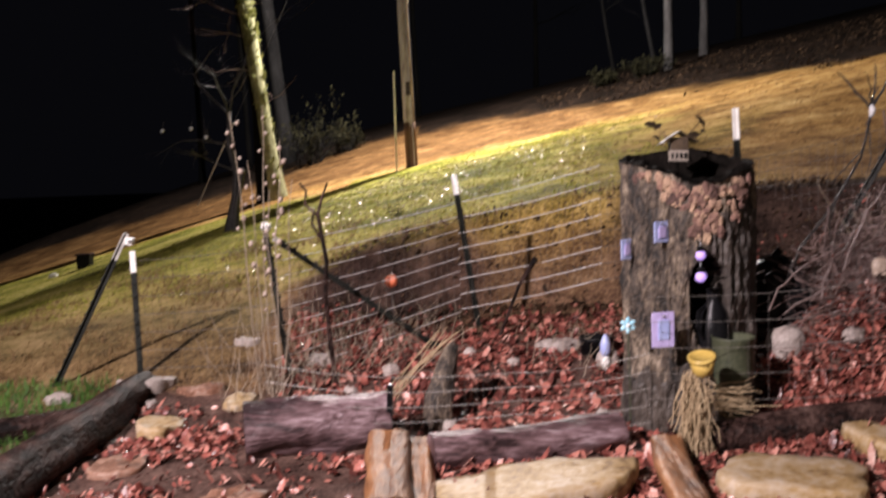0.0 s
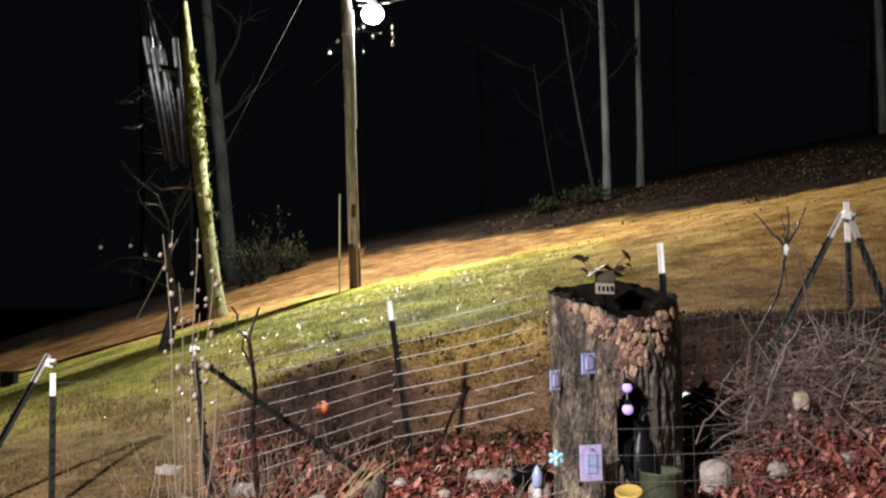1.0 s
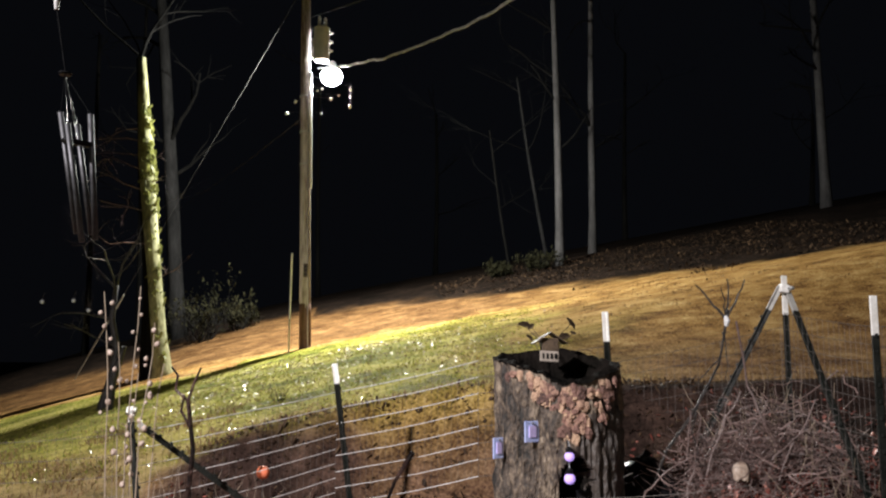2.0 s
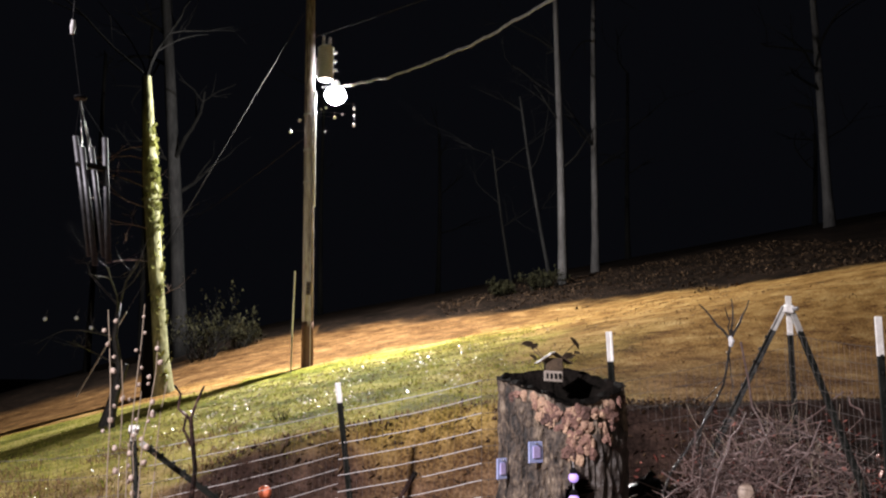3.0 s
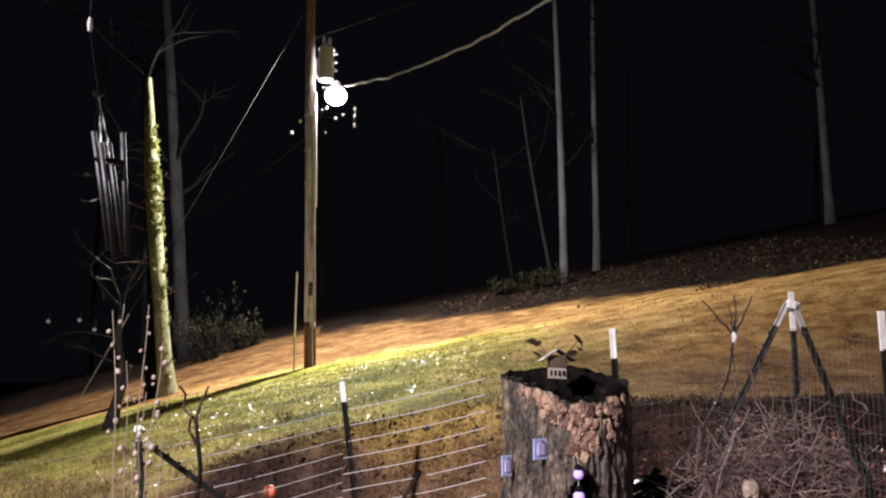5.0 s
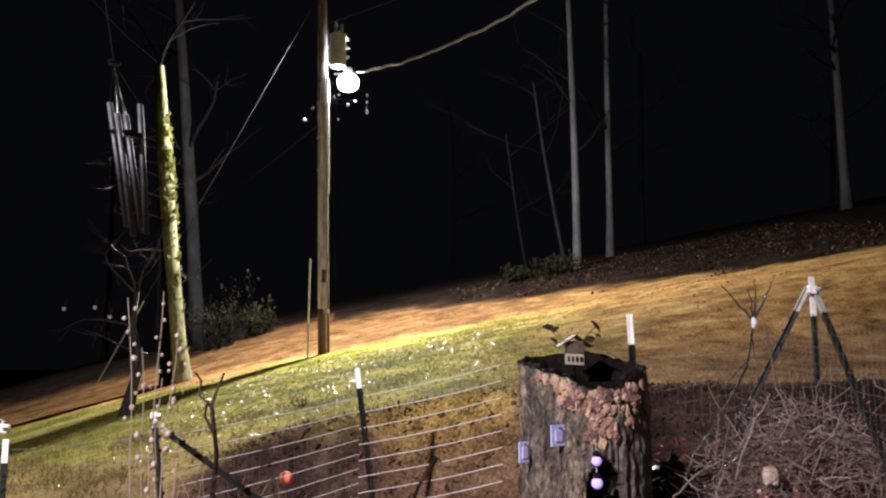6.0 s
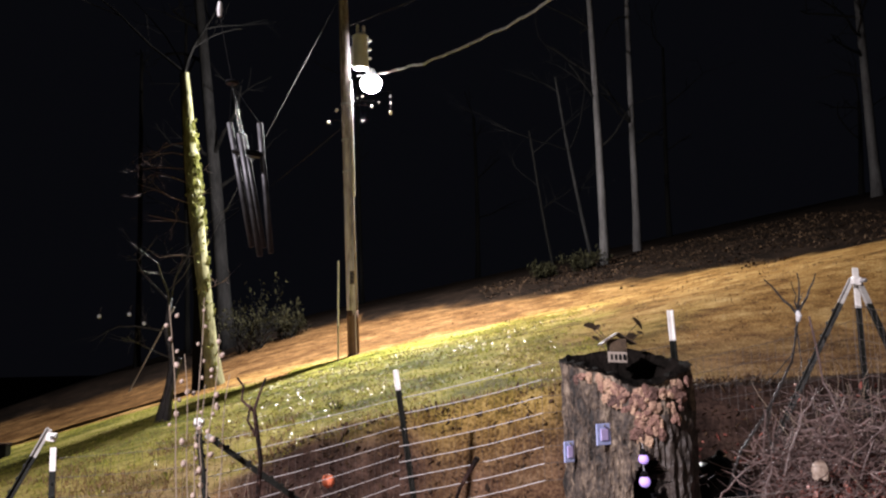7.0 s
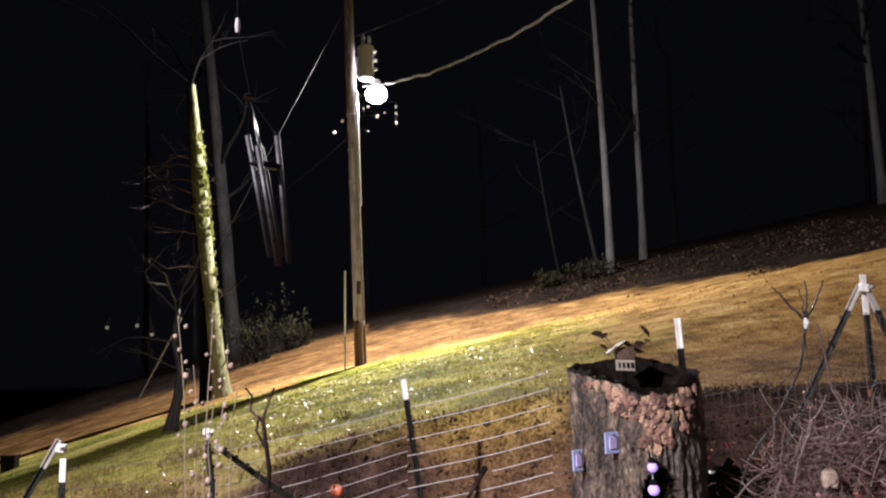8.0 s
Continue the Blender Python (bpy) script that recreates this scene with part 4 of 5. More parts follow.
for z, r in ((1.01, 0.027), (0.894, 0.03)):
    bulb = thing("bulb_ornament", (1.437, 4.6, z), "glowing purple ball on the stump's dark cavity", "garden ornament", "purple ball lights")
    bm = bmesh.new()
    bmesh.ops.create_icosphere(bm, subdivisions=3, radius=r, matrix=Matrix.Translation((1.437, 4.56, z)))
    part("globe", bm, PURPLE_GLOW, bulb, soft=True)
    part("cap", lathe([(0.02, 0), (0.022, 0.015), (0.008, 0.03)], 12, pose(1.437, 4.56, z + r - 0.004)), BLACK, bulb)
    part("hook", tube([(1.437, 4.56, z + r + 0.02), (1.44, 4.58, z + r + 0.05), (1.44, 4.64, z + r + 0.06)], 0.003, 5), STEEL, bulb)

jug = thing("black_jug", (1.53, 4.66, 0.5), "glossy black jug standing in the stump's cavity", "jug")
part("body", lathe([(0.07, 0.3), (0.095, 0.33), (0.1, 0.55), (0.08, 0.68), (0.035, 0.74), (0.035, 0.8), (0.04, 0.81)], 20, pose(1.54, 4.68, 0)), BLACK, jug, soft=True)
part("handle", tube([(1.47, 4.62, 0.72), (1.43, 4.59, 0.7), (1.42, 4.58, 0.62), (1.46, 4.61, 0.55)], 0.011, 8), BLACK, jug)
planter = thing("green_planter", (1.6, 4.54, 0.02), "dull green plastic planter before the cavity", "planter")
part("body", lathe([(0.07, 0.0), (0.105, 0.38), (0.112, 0.54), (0.117, 0.55), (0.105, 0.55), (0.095, 0.5), (0.02, 0.48)], 20, pose(1.6, 4.54, 0.02)), GREEN_POT, planter, soft=True)

pot = thing("yellow_pot", (1.35, 4.28, 0.42), "small yellow plastic pot tipped on dry straw", "flower pot")
m = pose(1.36, 4.28, 0.44, 14, -8, 0)
part("body", lathe([(0.045, 0.0), (0.05, 0.004), (0.064, 0.085), (0.06, 0.085), (0.046, 0.015), (0.01, 0.012)], 20, m), YELLOW_POT, pot, soft=True)
part("rim", lathe([(0.062, 0.075), (0.07, 0.078), (0.07, 0.095), (0.062, 0.097), (0.058, 0.09)], 20, m), YELLOW_POT, pot, soft=True)


def tuft(name, label, category, cx, cy, spread, tall, n, r, material, seed, lean=0.5, z0=None, group=""):
    """A clump of thin stems that lean and cross."""
    rng = random.Random(seed)
    z = ground_z(cx, cy) if z0 is None else z0
    ob = thing(name, (cx, cy, z), label, category, group)
    bm = bmesh.new()
    for k in range(n):
        x, y = cx + rng.gauss(0, spread), cy + rng.gauss(0, spread)
        zz = ground_z(x, y) if z0 is None else z0
        h = rng.uniform(0.4, 1.0) * tall
        end = (x + rng.gauss(0, lean) * h, y + rng.gauss(0, lean) * h, zz + h)
        pts = crooked((x, y, zz - 0.03), end, 5, h * 0.05, rng)
        tube(pts, [r * (1 - 0.12 * i) for i in range(6)], 4, bm=bm)
    tagged(part("growth", bm, material, ob), kind="stuff")
    return ob


straw = thing("dry_straw_plant", (1.32, 4.3, 0.0), "clump of dry pale straw heaped under the pot", "dried plant")
rng = random.Random(31)
bm = bmesh.new()
for k in range(300):
    a = Vector((1.315 + rng.gauss(0, 0.028), 4.3 + rng.gauss(0, 0.03), rng.uniform(0.12, 0.46)))
    b = a + Vector((rng.gauss(0.0, 0.035), rng.gauss(-0.015, 0.03), rng.uniform(-0.3, -0.08)))
    b.z = max(b.z, 0.03)
    if k % 9 == 0:
        part("stem", tube(crooked(a, b, 4, 0.011, rng), 0.003, 5), STRAW, straw)
    else:
        tube(crooked(a, b, 4, 0.011, rng), 0.0022, 4, bm=bm)
for k in range(70):
    a = Vector((1.36 + rng.gauss(0, 0.04), 4.35 + rng.gauss(0, 0.03), rng.uniform(0.22, 0.36)))
    b = a + Vector((rng.uniform(0.08, 0.3), rng.gauss(0.05, 0.04), rng.uniform(-0.1, 0.03)))
    b.z = max(b.z, ground_z(b.x, b.y) + 0.01)
    tube(crooked(a, b, 4, 0.011, rng), 0.0022, 4, bm=bm)
tagged(part("growth", bm, STRAW, straw), kind="stuff")

# the ornament on the stump: a little house with metal leaves
orn = thing("birdhouse_ornament", (1.42, 4.86, 1.36), "small weathered birdhouse ornament with metal leaves on the stump", "garden ornament")
part("body", box((0.1, 0.07, 0.11), pose(1.415, 4.9, 1.6), 0.004), RUST, orn)
for s in (-1, 1):
    part("roof", box((0.125, 0.12, 0.007), pose(1.415 + 0.05 * s, 4.9, 1.655, 0, 33 * s, 0), 0.003), RUST, orn)
sign = part("sign", box((0.112, 0.012, 0.062), pose(1.39, 4.8, 1.548, -8, 3, 6), 0.003), SIGN_PALE, orn, "pale board with dark bars")
for k in range(4):
    part("bar", box((0.012, 0.006, 0.03), pose(1.354 + 0.024 * k, 4.792, 1.55, -8, 3, 6)), BLACK, sign)
part("post", tube([(1.415, 4.93, 1.3), (1.415, 4.93, 1.55)], 0.012, 8), DARK_WOOD, orn)


def metal_leaf(x, y, z, size, tilt):
    """A pointed sheet-metal leaf, folded along its midrib."""
    bm = bmesh.new()
    row = [(0.5, 0), (0.22, 0.2), (-0.1, 0.26), (-0.38, 0.14), (-0.5, 0)]
    rib = [bm.verts.new((u, 0, 0.08 * (0.25 - u * u))) for u, _ in row]
    for sign in (1, -1):
        rim_verts = [bm.verts.new((u, sign * v, 0.12 + 0.1 * u)) for u, v in row[1:-1]]
        line = [rib[0], *rim_verts, rib[-1]]
        for i in range(4):
            corners = [rib[i], rib[i + 1], line[i + 1], line[i]]
            bm.faces.new([c for j, c in enumerate(corners) if c not in corners[:j]])
    bmesh.ops.solidify(bm, geom=bm.faces[:], thickness=0.03)
    bm.transform(pose(x, y, z, 55, tilt, 15) @ Matrix.Diagonal((size, size, size, 1)))
    return bm


for x, z, size, tilt in ((1.3, 1.735, 0.095, 5), (1.34, 1.728, 0.06, -35), (1.585, 1.745, 0.1, 50), (1.545, 1.668, 0.09, -12), (1.33, 1.66, 0.06, 25), (1.6, 1.69, 0.05, 15)):
    part("leaf", metal_leaf(x, 5.05, z, size, tilt), RUST, orn)
    part("stem", tube([(x, 5.05, z), (1.42 + (x - 1.42) * 0.5, 5.0, z - 0.07), (1.42, 4.93, 1.52)], 0.0025, 5), RUST, orn)


# ---- logs and stones of the bed's edge ----
def log(a, b, r, material, label, seed, end=None, flat=0.0):
    """A log with knotted flanks and sawn ends."""
    rng = random.Random(seed)
    a, b = Vector(a), Vector(b)
    ob = thing("log", (a + b) / 2 - Vector((0, 0, r)), label, "log", "logs edging the bed")
    n, sides = 34, 32
    d = (b - a).normalized()
    side = d.cross(Vector((0, 0, 1))).normalized()
    up = side.cross(d)
    verts, faces = [], []
    for j in range(n + 1):
        t = j / n
        p = a.lerp(b, t) + up * 0.012 * math.sin(4 * t + seed)
        for i in range(sides):
            an = 2 * math.pi * i / sides
            c, s = math.cos(an), math.sin(an)
            rr = r * (1 + 0.2 * noise.noise((c * 1.4, s * 1.4 + seed, t * 2.5)) + 0.13 * noise.noise((c * 4, s * 4 + seed, t * 4)) + 0.05 * noise.noise((c * 9, s * 9 + seed, t * 11)))
            if flat and s > flat:
                rr *= flat / s
            verts.append(p + side * c * rr + up * s * rr)
    for j in range(n):
        for i in range(sides):
            faces.append((j * sides + i, j * sides + (i + 1) % sides, (j + 1) * sides + (i + 1) % sides, (j + 1) * sides + i))
    link("bark", mesh("bark", verts, faces, material), ob, soft=True)
    for j, sign in ((0, -1), (n, 1)):
        ring = [verts[j * sides + i] for i in range(sides)]
        centre = sum(ring, Vector()) / sides
        rings = [[centre + (v - centre) * s + d * sign * (0.003 + 0.004 * (1 - s)) for v in ring] for s in (0.97, 0.6, 0.25)]
        vs = [v for q in rings for v in q] + [centre + d * sign * 0.004]
        fs = [(k * sides + i, k * sides + (i + 1) % sides, (k + 1) * sides + (i + 1) % sides, (k + 1) * sides + i) for k in range(2) for i in range(sides)]
        fs += [(2 * sides + i, 2 * sides + (i + 1) % sides, 3 * sides) for i in range(sides)]
        link("sawn_end", mesh("sawn_end", vs, fs, end or material), ob)
    return ob


log((-1.06, 4.54, 0.11), (-0.3, 4.74, 0.13), 0.165, WET_LOG, "wet grey-purple log lying on leaves", 1)
log((-0.03, 4.22, 0.07), (0.97, 4.47, 0.09), 0.105, WET_LOG, "wet grey-purple log lying before the stump", 2)
log((-0.27, 4.42, 0.09), (-0.2, 3.55, 0.05), 0.11, ORANGE_WOOD, "split orange-brown log pointing away from the bed", 3, ORANGE_WOOD, 0.6)
log((-0.1, 4.4, 0.07), (-0.04, 3.55, 0.04), 0.06, ORANGE_WOOD, "narrow orange-brown split log", 8, ORANGE_WOOD, 0.6)
log((1.16, 4.25, 0.1), (1.08, 3.45, 0.04), 0.085, ORANGE_WOOD, "split orange-brown log leaning by the stump", 4, ORANGE_WOOD, 0.5)
log((1.42, 4.36, 0.07), (2.6, 4.45, 0.15), 0.09, DARK_LOG, "dark wet log half under red leaves", 5)
log((-2.1, 3.6, 0.05), (-2.06, 5.72, 0.1), 0.13, DARK_LOG, "long dark log edging the bed beside the lawn", 6)
log((-3.2, 4.5, 0.06), (-2.2, 5.1, 0.08), 0.09, DARK_LOG, "dark log at the edge of the grass", 7)
stub = thing("black_stake", (-0.27, 4.62, 0.05), "short black stake at the log's end", "stake")
part("stake", box((0.035, 0.03, 0.3), pose(-0.27, 4.62, 0.2, 3, 4, 0), 0.006), BLACK, stub)


def stone(x, y, rx, ry, h, seed, label, material=None, lift=0.0, yaw=0.0, name="flat_stone"):
    """A broken slab with a worn rim."""
    rng = random.Random(seed)
    z = ground_z(x, y)
    sides = 22
    ang = [2 * math.pi * i / sides for i in range(sides)]
    rad = [1 + 0.32 * noise.noise((math.cos(a) * 1.4 + seed, math.sin(a) * 1.4, 0)) + 0.16 * noise.noise((math.cos(a) * 3.2 + seed, math.sin(a) * 4, 3)) for a in ang]
    rings = [(0.95, -0.04), (1.0, 0.3 * h), (0.985, 0.88 * h), (0.955, h), (0.7, h * 1.03), (0.35, h * 1.0)]
    if h > 0.6 * min(rx, ry):
        rings = [(0.85, -0.04), (1.0, 0.28 * h), (0.93, 0.58 * h), (0.74, 0.84 * h), (0.46, 0.97 * h), (0.2, h)]
    m = pose(x, y, z + lift, rng.uniform(-5, 5), rng.uniform(-5, 5), yaw)
    verts = [m @ Vector((rx * s * r * math.cos(a), ry * s * r * math.sin(a), q + 0.02 * noise.noise((2.5 * math.cos(a) * s + seed, 2.5 * math.sin(a) * s, q * 9)) + 0.008 * noise.noise((7 * math.cos(a) * s + seed, 7 * math.sin(a) * s, 2)))) for s, q in rings for a, r in zip(ang, rad)]
    faces = [(k * sides + i, k * sides + (i + 1) % sides, (k + 1) * sides + (i + 1) % sides, (k + 1) * sides + i) for k in range(len(rings) - 1) for i in range(sides)]
    faces.append([(len(rings) - 1) * sides + i for i in range(sides)])
    ob = link(name, mesh(name, verts, faces, material or STONE), soft=True)
    return tagged(ob, label, "stone", "stones in the bed")


TAN = "flat tan stone set among wet leaves"
stone(-1.72, 5.03, 0.15, 0.2, 0.05, 1, TAN, yaw=20)
stone(-1.32, 5.42, 0.09, 0.13, 0.04, 2, TAN, yaw=-25)
stone(-1.72, 4.42, 0.17, 0.17, 0.03, 3, "flat rust-brown stone among wet leaves", RUSTY_STONE)
stone(0.42, 3.82, 0.5, 0.27, 0.07, 4, "large pale cream slab before the logs", yaw=8)
stone(1.66, 3.85, 0.34, 0.26, 0.08, 5, "large pale cream slab before the logs")
stone(2.3, 4.2, 0.25, 0.2, 0.07, 6, TAN)
stone(-1.62, 5.6, 0.15, 0.075, 0.035, 7, "flat orange-tan stone at the bed's edge", RUSTY_STONE, yaw=10)
stone(-2.0, 5.62, 0.17, 0.09, 0.05, 8, "pale long stone lying against the log", PALE_STONE, 0.03, 35)
stone(-2.55, 5.5, 0.1, 0.06, 0.05, 9, "pale stone at the edge of the grass", PALE_STONE)
stone(-0.95, 3.85, 0.15, 0.12, 0.035, 10, "flat rust-brown stone among wet leaves", RUSTY_STONE)
stone(0.86, 6.05, 0.17, 0.07, 0.07, 11, "whitish rock lying in front of the fence", PALE_STONE, 0.0, 5)
stone(2.03, 4.9, 0.12, 0.09, 0.13, 12, "grey-tan rock beside the stump", PALE_STONE)
stone(2.36, 4.78, 0.06, 0.05, 0.07, 13, "small pale rock among red leaves", PALE_STONE)
stone(-0.85, 5.95, 0.12, 0.07, 0.06, 14, "pale rock among dry stems", PALE_STONE)
stone(-0.35, 5.75, 0.06, 0.05, 0.06, 15, "small pale rock in the leaf bed", PALE_STONE)
stone(1.15, 5.75, 0.08, 0.06, 0.12, 16, "pinkish rock by the fence", PALE_STONE)
stone(-1.45, 6.2, 0.1, 0.05, 0.03, 17, "pale flat stone in the brown grass", PALE_STONE)
for k, (x, y) in enumerate(((0.05, 4.95), (1.02, 4.9), (0.98, 5.05), (-0.6, 5.5), (0.5, 5.8), (2.5, 4.6), (2.75, 4.75), (0.2, 6.0), (-1.0, 5.3), (-1.9, 5.4), (0.9, 4.85))):
    stone(x, y, 0.045, 0.035, 0.045, 30 + k, "small pale stone among wet leaves", PALE_STONE, name="small_stone")
ball = thing("orange_ball", (-0.37, 6.33, 0.3), "small orange ball lying by the wire fence", "ball")
bm = bmesh.new()
bmesh.ops.create_icosphere(bm, subdivisions=3, radius=0.048, matrix=Matrix.Translation((-0.365, 6.3, 0.717)))
part("ball", bm, ORANGE_BALL, ball, soft=True)
part("wire_stem", tube([(-0.365, 6.31, 0.7), (-0.37, 6.33, 0.3), (-0.37, 6.33, ground_z(-0.37, 6.33) - 0.03)], 0.004, 5), DARK_WIRE, ball)
rod = thing("dark_stick", (0.5, 6.25, 0.3), "short dark stick leaning on the wire fence", "stick")
part("stick", tube([(0.42, 6.3, ground_z(0.42, 6.3) - 0.03), (0.58, 6.18, 0.66), (0.7, 6.1, 0.87)], [0.014, 0.013, 0.02], 8, 0.1), DARK_LOG, rod)

# a grey driftwood stub in the leaves, with straw laid over it
drift = thing("driftwood_stub", (0.02, 5.1, 0), "grey weathered driftwood stub among leaves", "driftwood")
part("stub", tube([(-0.02, 5.0, -0.05), (-0.01, 5.03, 0.15), (0.05, 5.12, 0.34), (0.09, 5.2, 0.44)], [0.085, 0.075, 0.06, 0.035], 14, 0.35, 6), BARK, drift, soft=True)
rng = random.Random(61)
for k in range(12):
    a = (-0.32 + rng.gauss(0, 0.05), 4.95 + rng.gauss(0, 0.05), 0.16)
    b = (0.06 + rng.gauss(0, 0.05), 5.25 + rng.gauss(0, 0.06), 0.5 + rng.gauss(0, 0.03))
    st = tagged(part("straw_stem", tube(crooked(a, b, 4, 0.014, rng), 0.0022, 5), STRAW), "dry pale straw stem lying over driftwood", "stem", "loose straw stems")


# black bag assumed from glints, added to fill the stump's shadow with black
def shadow_bag(x, y, wide, tall, seed):
    z = ground_z(x, y)
    ob = thing("shadow_bag", (x, y, z), "glossy black plastic bag added in the stump's shadow", "bag")
    n, m = 40, 22
    verts, faces = [], []
    for j in range(m + 1):
        t = j / m
        girth = wide * (0.75 + 0.6 * t - 1.15 * t ** 3) if t < 0.9 else wide * (0.51 - 2.6 * (t - 0.9))
        for i in range(n):
            a = 2 * math.pi * i / n
            c, q = math.cos(a), math.sin(a)
            fold = 0.16 * noise.noise((c * 1.5 + seed, q * 1.5, t * 3)) + 0.1 * abs(noise.noise((c * 5, q * 5 + seed, t * 6))) + 0.04 * noise.noise((c * 11, q * 11 + seed, t * 12))
            verts.append((x + girth * c * (1 + fold), y + 0.8 * girth * q * (1 + fold), z - 0.05 + (tall + 0.05) * t + 0.03 * noise.noise((c * 3, q * 3, t * 4 + seed))))
    for j in range(m):
        for i in range(n):
            faces.append((j * n + i, j * n + (i + 1) % n, (j + 1) * n + (i + 1) % n, (j + 1) * n + i))
    faces.append([m * n + i for i in range(n)])
    link("sack", mesh("sack", verts, faces, BLACK), ob, soft=True)
    part("knot", tube([(x, y, z + tall - 0.02), (x + 0.01, y, z + tall + 0.02), (x + 0.03, y - 0.01, z + tall + 0.045)], [0.04, 0.02, 0.025], 10, 0.3, seed), BLACK, ob)


shadow_bag(2.08, 5.2, 0.26, 0.46, 3)


# ---- brush pile and weeds ----
def brush_pile():
    rng = random.Random(41)
    ob = thing("brush_pile", (2.6, 5.0, ground_z(2.6, 5.0)), "tangled pile of cut branches and dry canes", "brush pile")
    bm = bmesh.new()
    for k in range(1150):
        cx, cy = 2.75 + rng.gauss(0, 0.42), 5.08 + rng.gauss(0, 0.17)
        cz = ground_z(cx, cy) + abs(rng.gauss(0.0, 0.17))
        a = rng.uniform(0, 2 * math.pi)
        l = rng.uniform(0.15, 0.55)
        way = Vector((math.cos(a), 0.5 * math.sin(a), rng.gauss(0.1, 0.45))) * l
        pts = crooked(Vector((cx, cy, cz)) - way * 0.5, Vector((cx, cy, cz)) + way * 0.5, 5, 0.022, rng)
        r = rng.choice((0.0014, 0.002, 0.0028, 0.004, 0.0055))
        tube(pts, [r * (1 - 0.1 * i) for i in range(6)], 4, bm=bm)
    tagged(part("tangle", bm, TWIG, ob), kind="stuff")
    for r, *line in (
        (0.011, (2.33, 0.86), (2.37, 0.99), (2.47, 1.2), (2.554, 1.35)), (0.007, (2.36, 0.9), (2.46, 1.16), (2.5, 1.3)),
        (0.012, (2.56, 1.76), (2.615, 1.385), (2.689, 1.163), (2.877, 0.885), (2.95, 0.8)), (0.009, (2.64, 1.3), (2.74, 1.08), (2.86, 0.9)),
        (0.012, (1.9, 0.66), (1.957, 0.775), (2.078, 0.895), (2.235, 0.979)), (0.007, (2.06, 1.11), (2.14, 1.08), (2.22, 1.05)),
        (0.006, (2.09, 0.805), (2.25, 0.84), (2.43, 0.856)), (0.009, (2.25, 1.24), (2.235, 1.1), (2.21, 0.95)), (0.007, (2.32, 1.2), (2.3, 1.05), (2.26, 0.9)),
        (0.01, (2.6, 1.1), (2.74, 1.289), (2.95, 1.22)), (0.01, (2.66, 0.8), (2.744, 0.962), (2.92, 1.12)), (0.008, (2.05, 1.0), (2.2, 0.9), (2.3, 0.78)),
        (0.013, (2.18, 0.72), (2.23, 0.85), (2.25, 0.92)), (0.008, (2.0, 0.62), (2.2, 0.78), (2.4, 0.8)), (0.01, (2.7, 0.62), (2.8, 0.9), (3.0, 1.3))):
        pts = [Vector((x, 4.85 + rng.gauss(0, 0.03), z)) for x, z in line]
        fine = [pts[i].lerp(pts[i + 1], k / 3) + Vector((rng.gauss(0, 0.006), 0, rng.gauss(0, 0.006))) for i in range(len(pts) - 1) for k in range(3)] + [pts[-1]]
        part("branch", tube(fine, [r * (1 - 0.4 * i / len(fine)) * 0.55 for i in range(len(fine))], 7, 0.12, rng.random()), TWIG, ob)
    return ob


brush_pile()
stone(2.54, 4.85, 0.055, 0.04, 0.065, 51, "pale broken rock lying on the brush pile", WHITE_ROCK, 0.26)

shrub = thing("forked_shrub", (2.3, 4.95, ground_z(2.3, 4.95)), "bare forked shrub with a wet shiny knot", "shrub")
rng = random.Random(71)
stem = [(2.05, 5.0, 0.75), (2.146, 5.0, 0.98), (2.318, 5.0, 1.202), (2.398, 5.0, 1.332), (2.5, 5.0, 1.5), (2.524, 5.0, 1.6), (2.559, 5.0, 1.77)]
part("stem", tube(stem, [0.009, 0.009, 0.008, 0.008, 0.007, 0.007, 0.008], 8, 0.3, 3), BLACK_BARK, shrub)
part("knot", tube([(2.556, 5.0, 1.74), (2.56, 4.99, 1.77), (2.556, 5.0, 1.8)], [0.012, 0.018, 0.012], 8, 0.15), CERAMIC, shrub, "wet shiny knot")
for end, r in (((2.4, 5.0, 2.0), 0.009), ((2.49, 4.98, 1.98), 0.006), ((2.565, 5.02, 2.02), 0.008), ((2.7, 5.0, 2.03), 0.009), ((2.62, 5.0, 1.92), 0.005)):
    part("twig", tube(crooked((2.556, 5.0, 1.78), end, 5, 0.008, rng), [r * (1 - 0.12 * i) for i in range(6)], 6), BLACK_BARK, shrub)
for start, end in (((2.52, 5.0, 1.58), (2.36, 5.02, 1.36)), ((2.53, 5.0, 1.7), (2.5, 4.98, 1.4)), ((2.42, 5.0, 1.38), (2.3, 4.98, 1.1)), ((2.35, 5.0, 1.24), (2.37, 4.96, 0.9))):
    part("twig", tube(crooked(start, end, 6, 0.014, rng), [0.005, 0.0045, 0.004, 0.0035, 0.003, 0.0025, 0.002], 5), BLACK_BARK, shrub)

sap = thing("forked_sapling", (-0.75, 5.65, ground_z(-0.75, 5.65)), "bare forked sapling beside the fence brace", "sapling")
part("stem", tube([(-0.72, 5.65, ground_z(-0.72, 5.65) - 0.05), (-0.76, 5.63, 0.7), (-0.735, 5.6, 0.95), (-0.78, 5.6, 1.266)], [0.02, 0.017, 0.014, 0.013], 8, 0.12), DARK_LOG, sap)
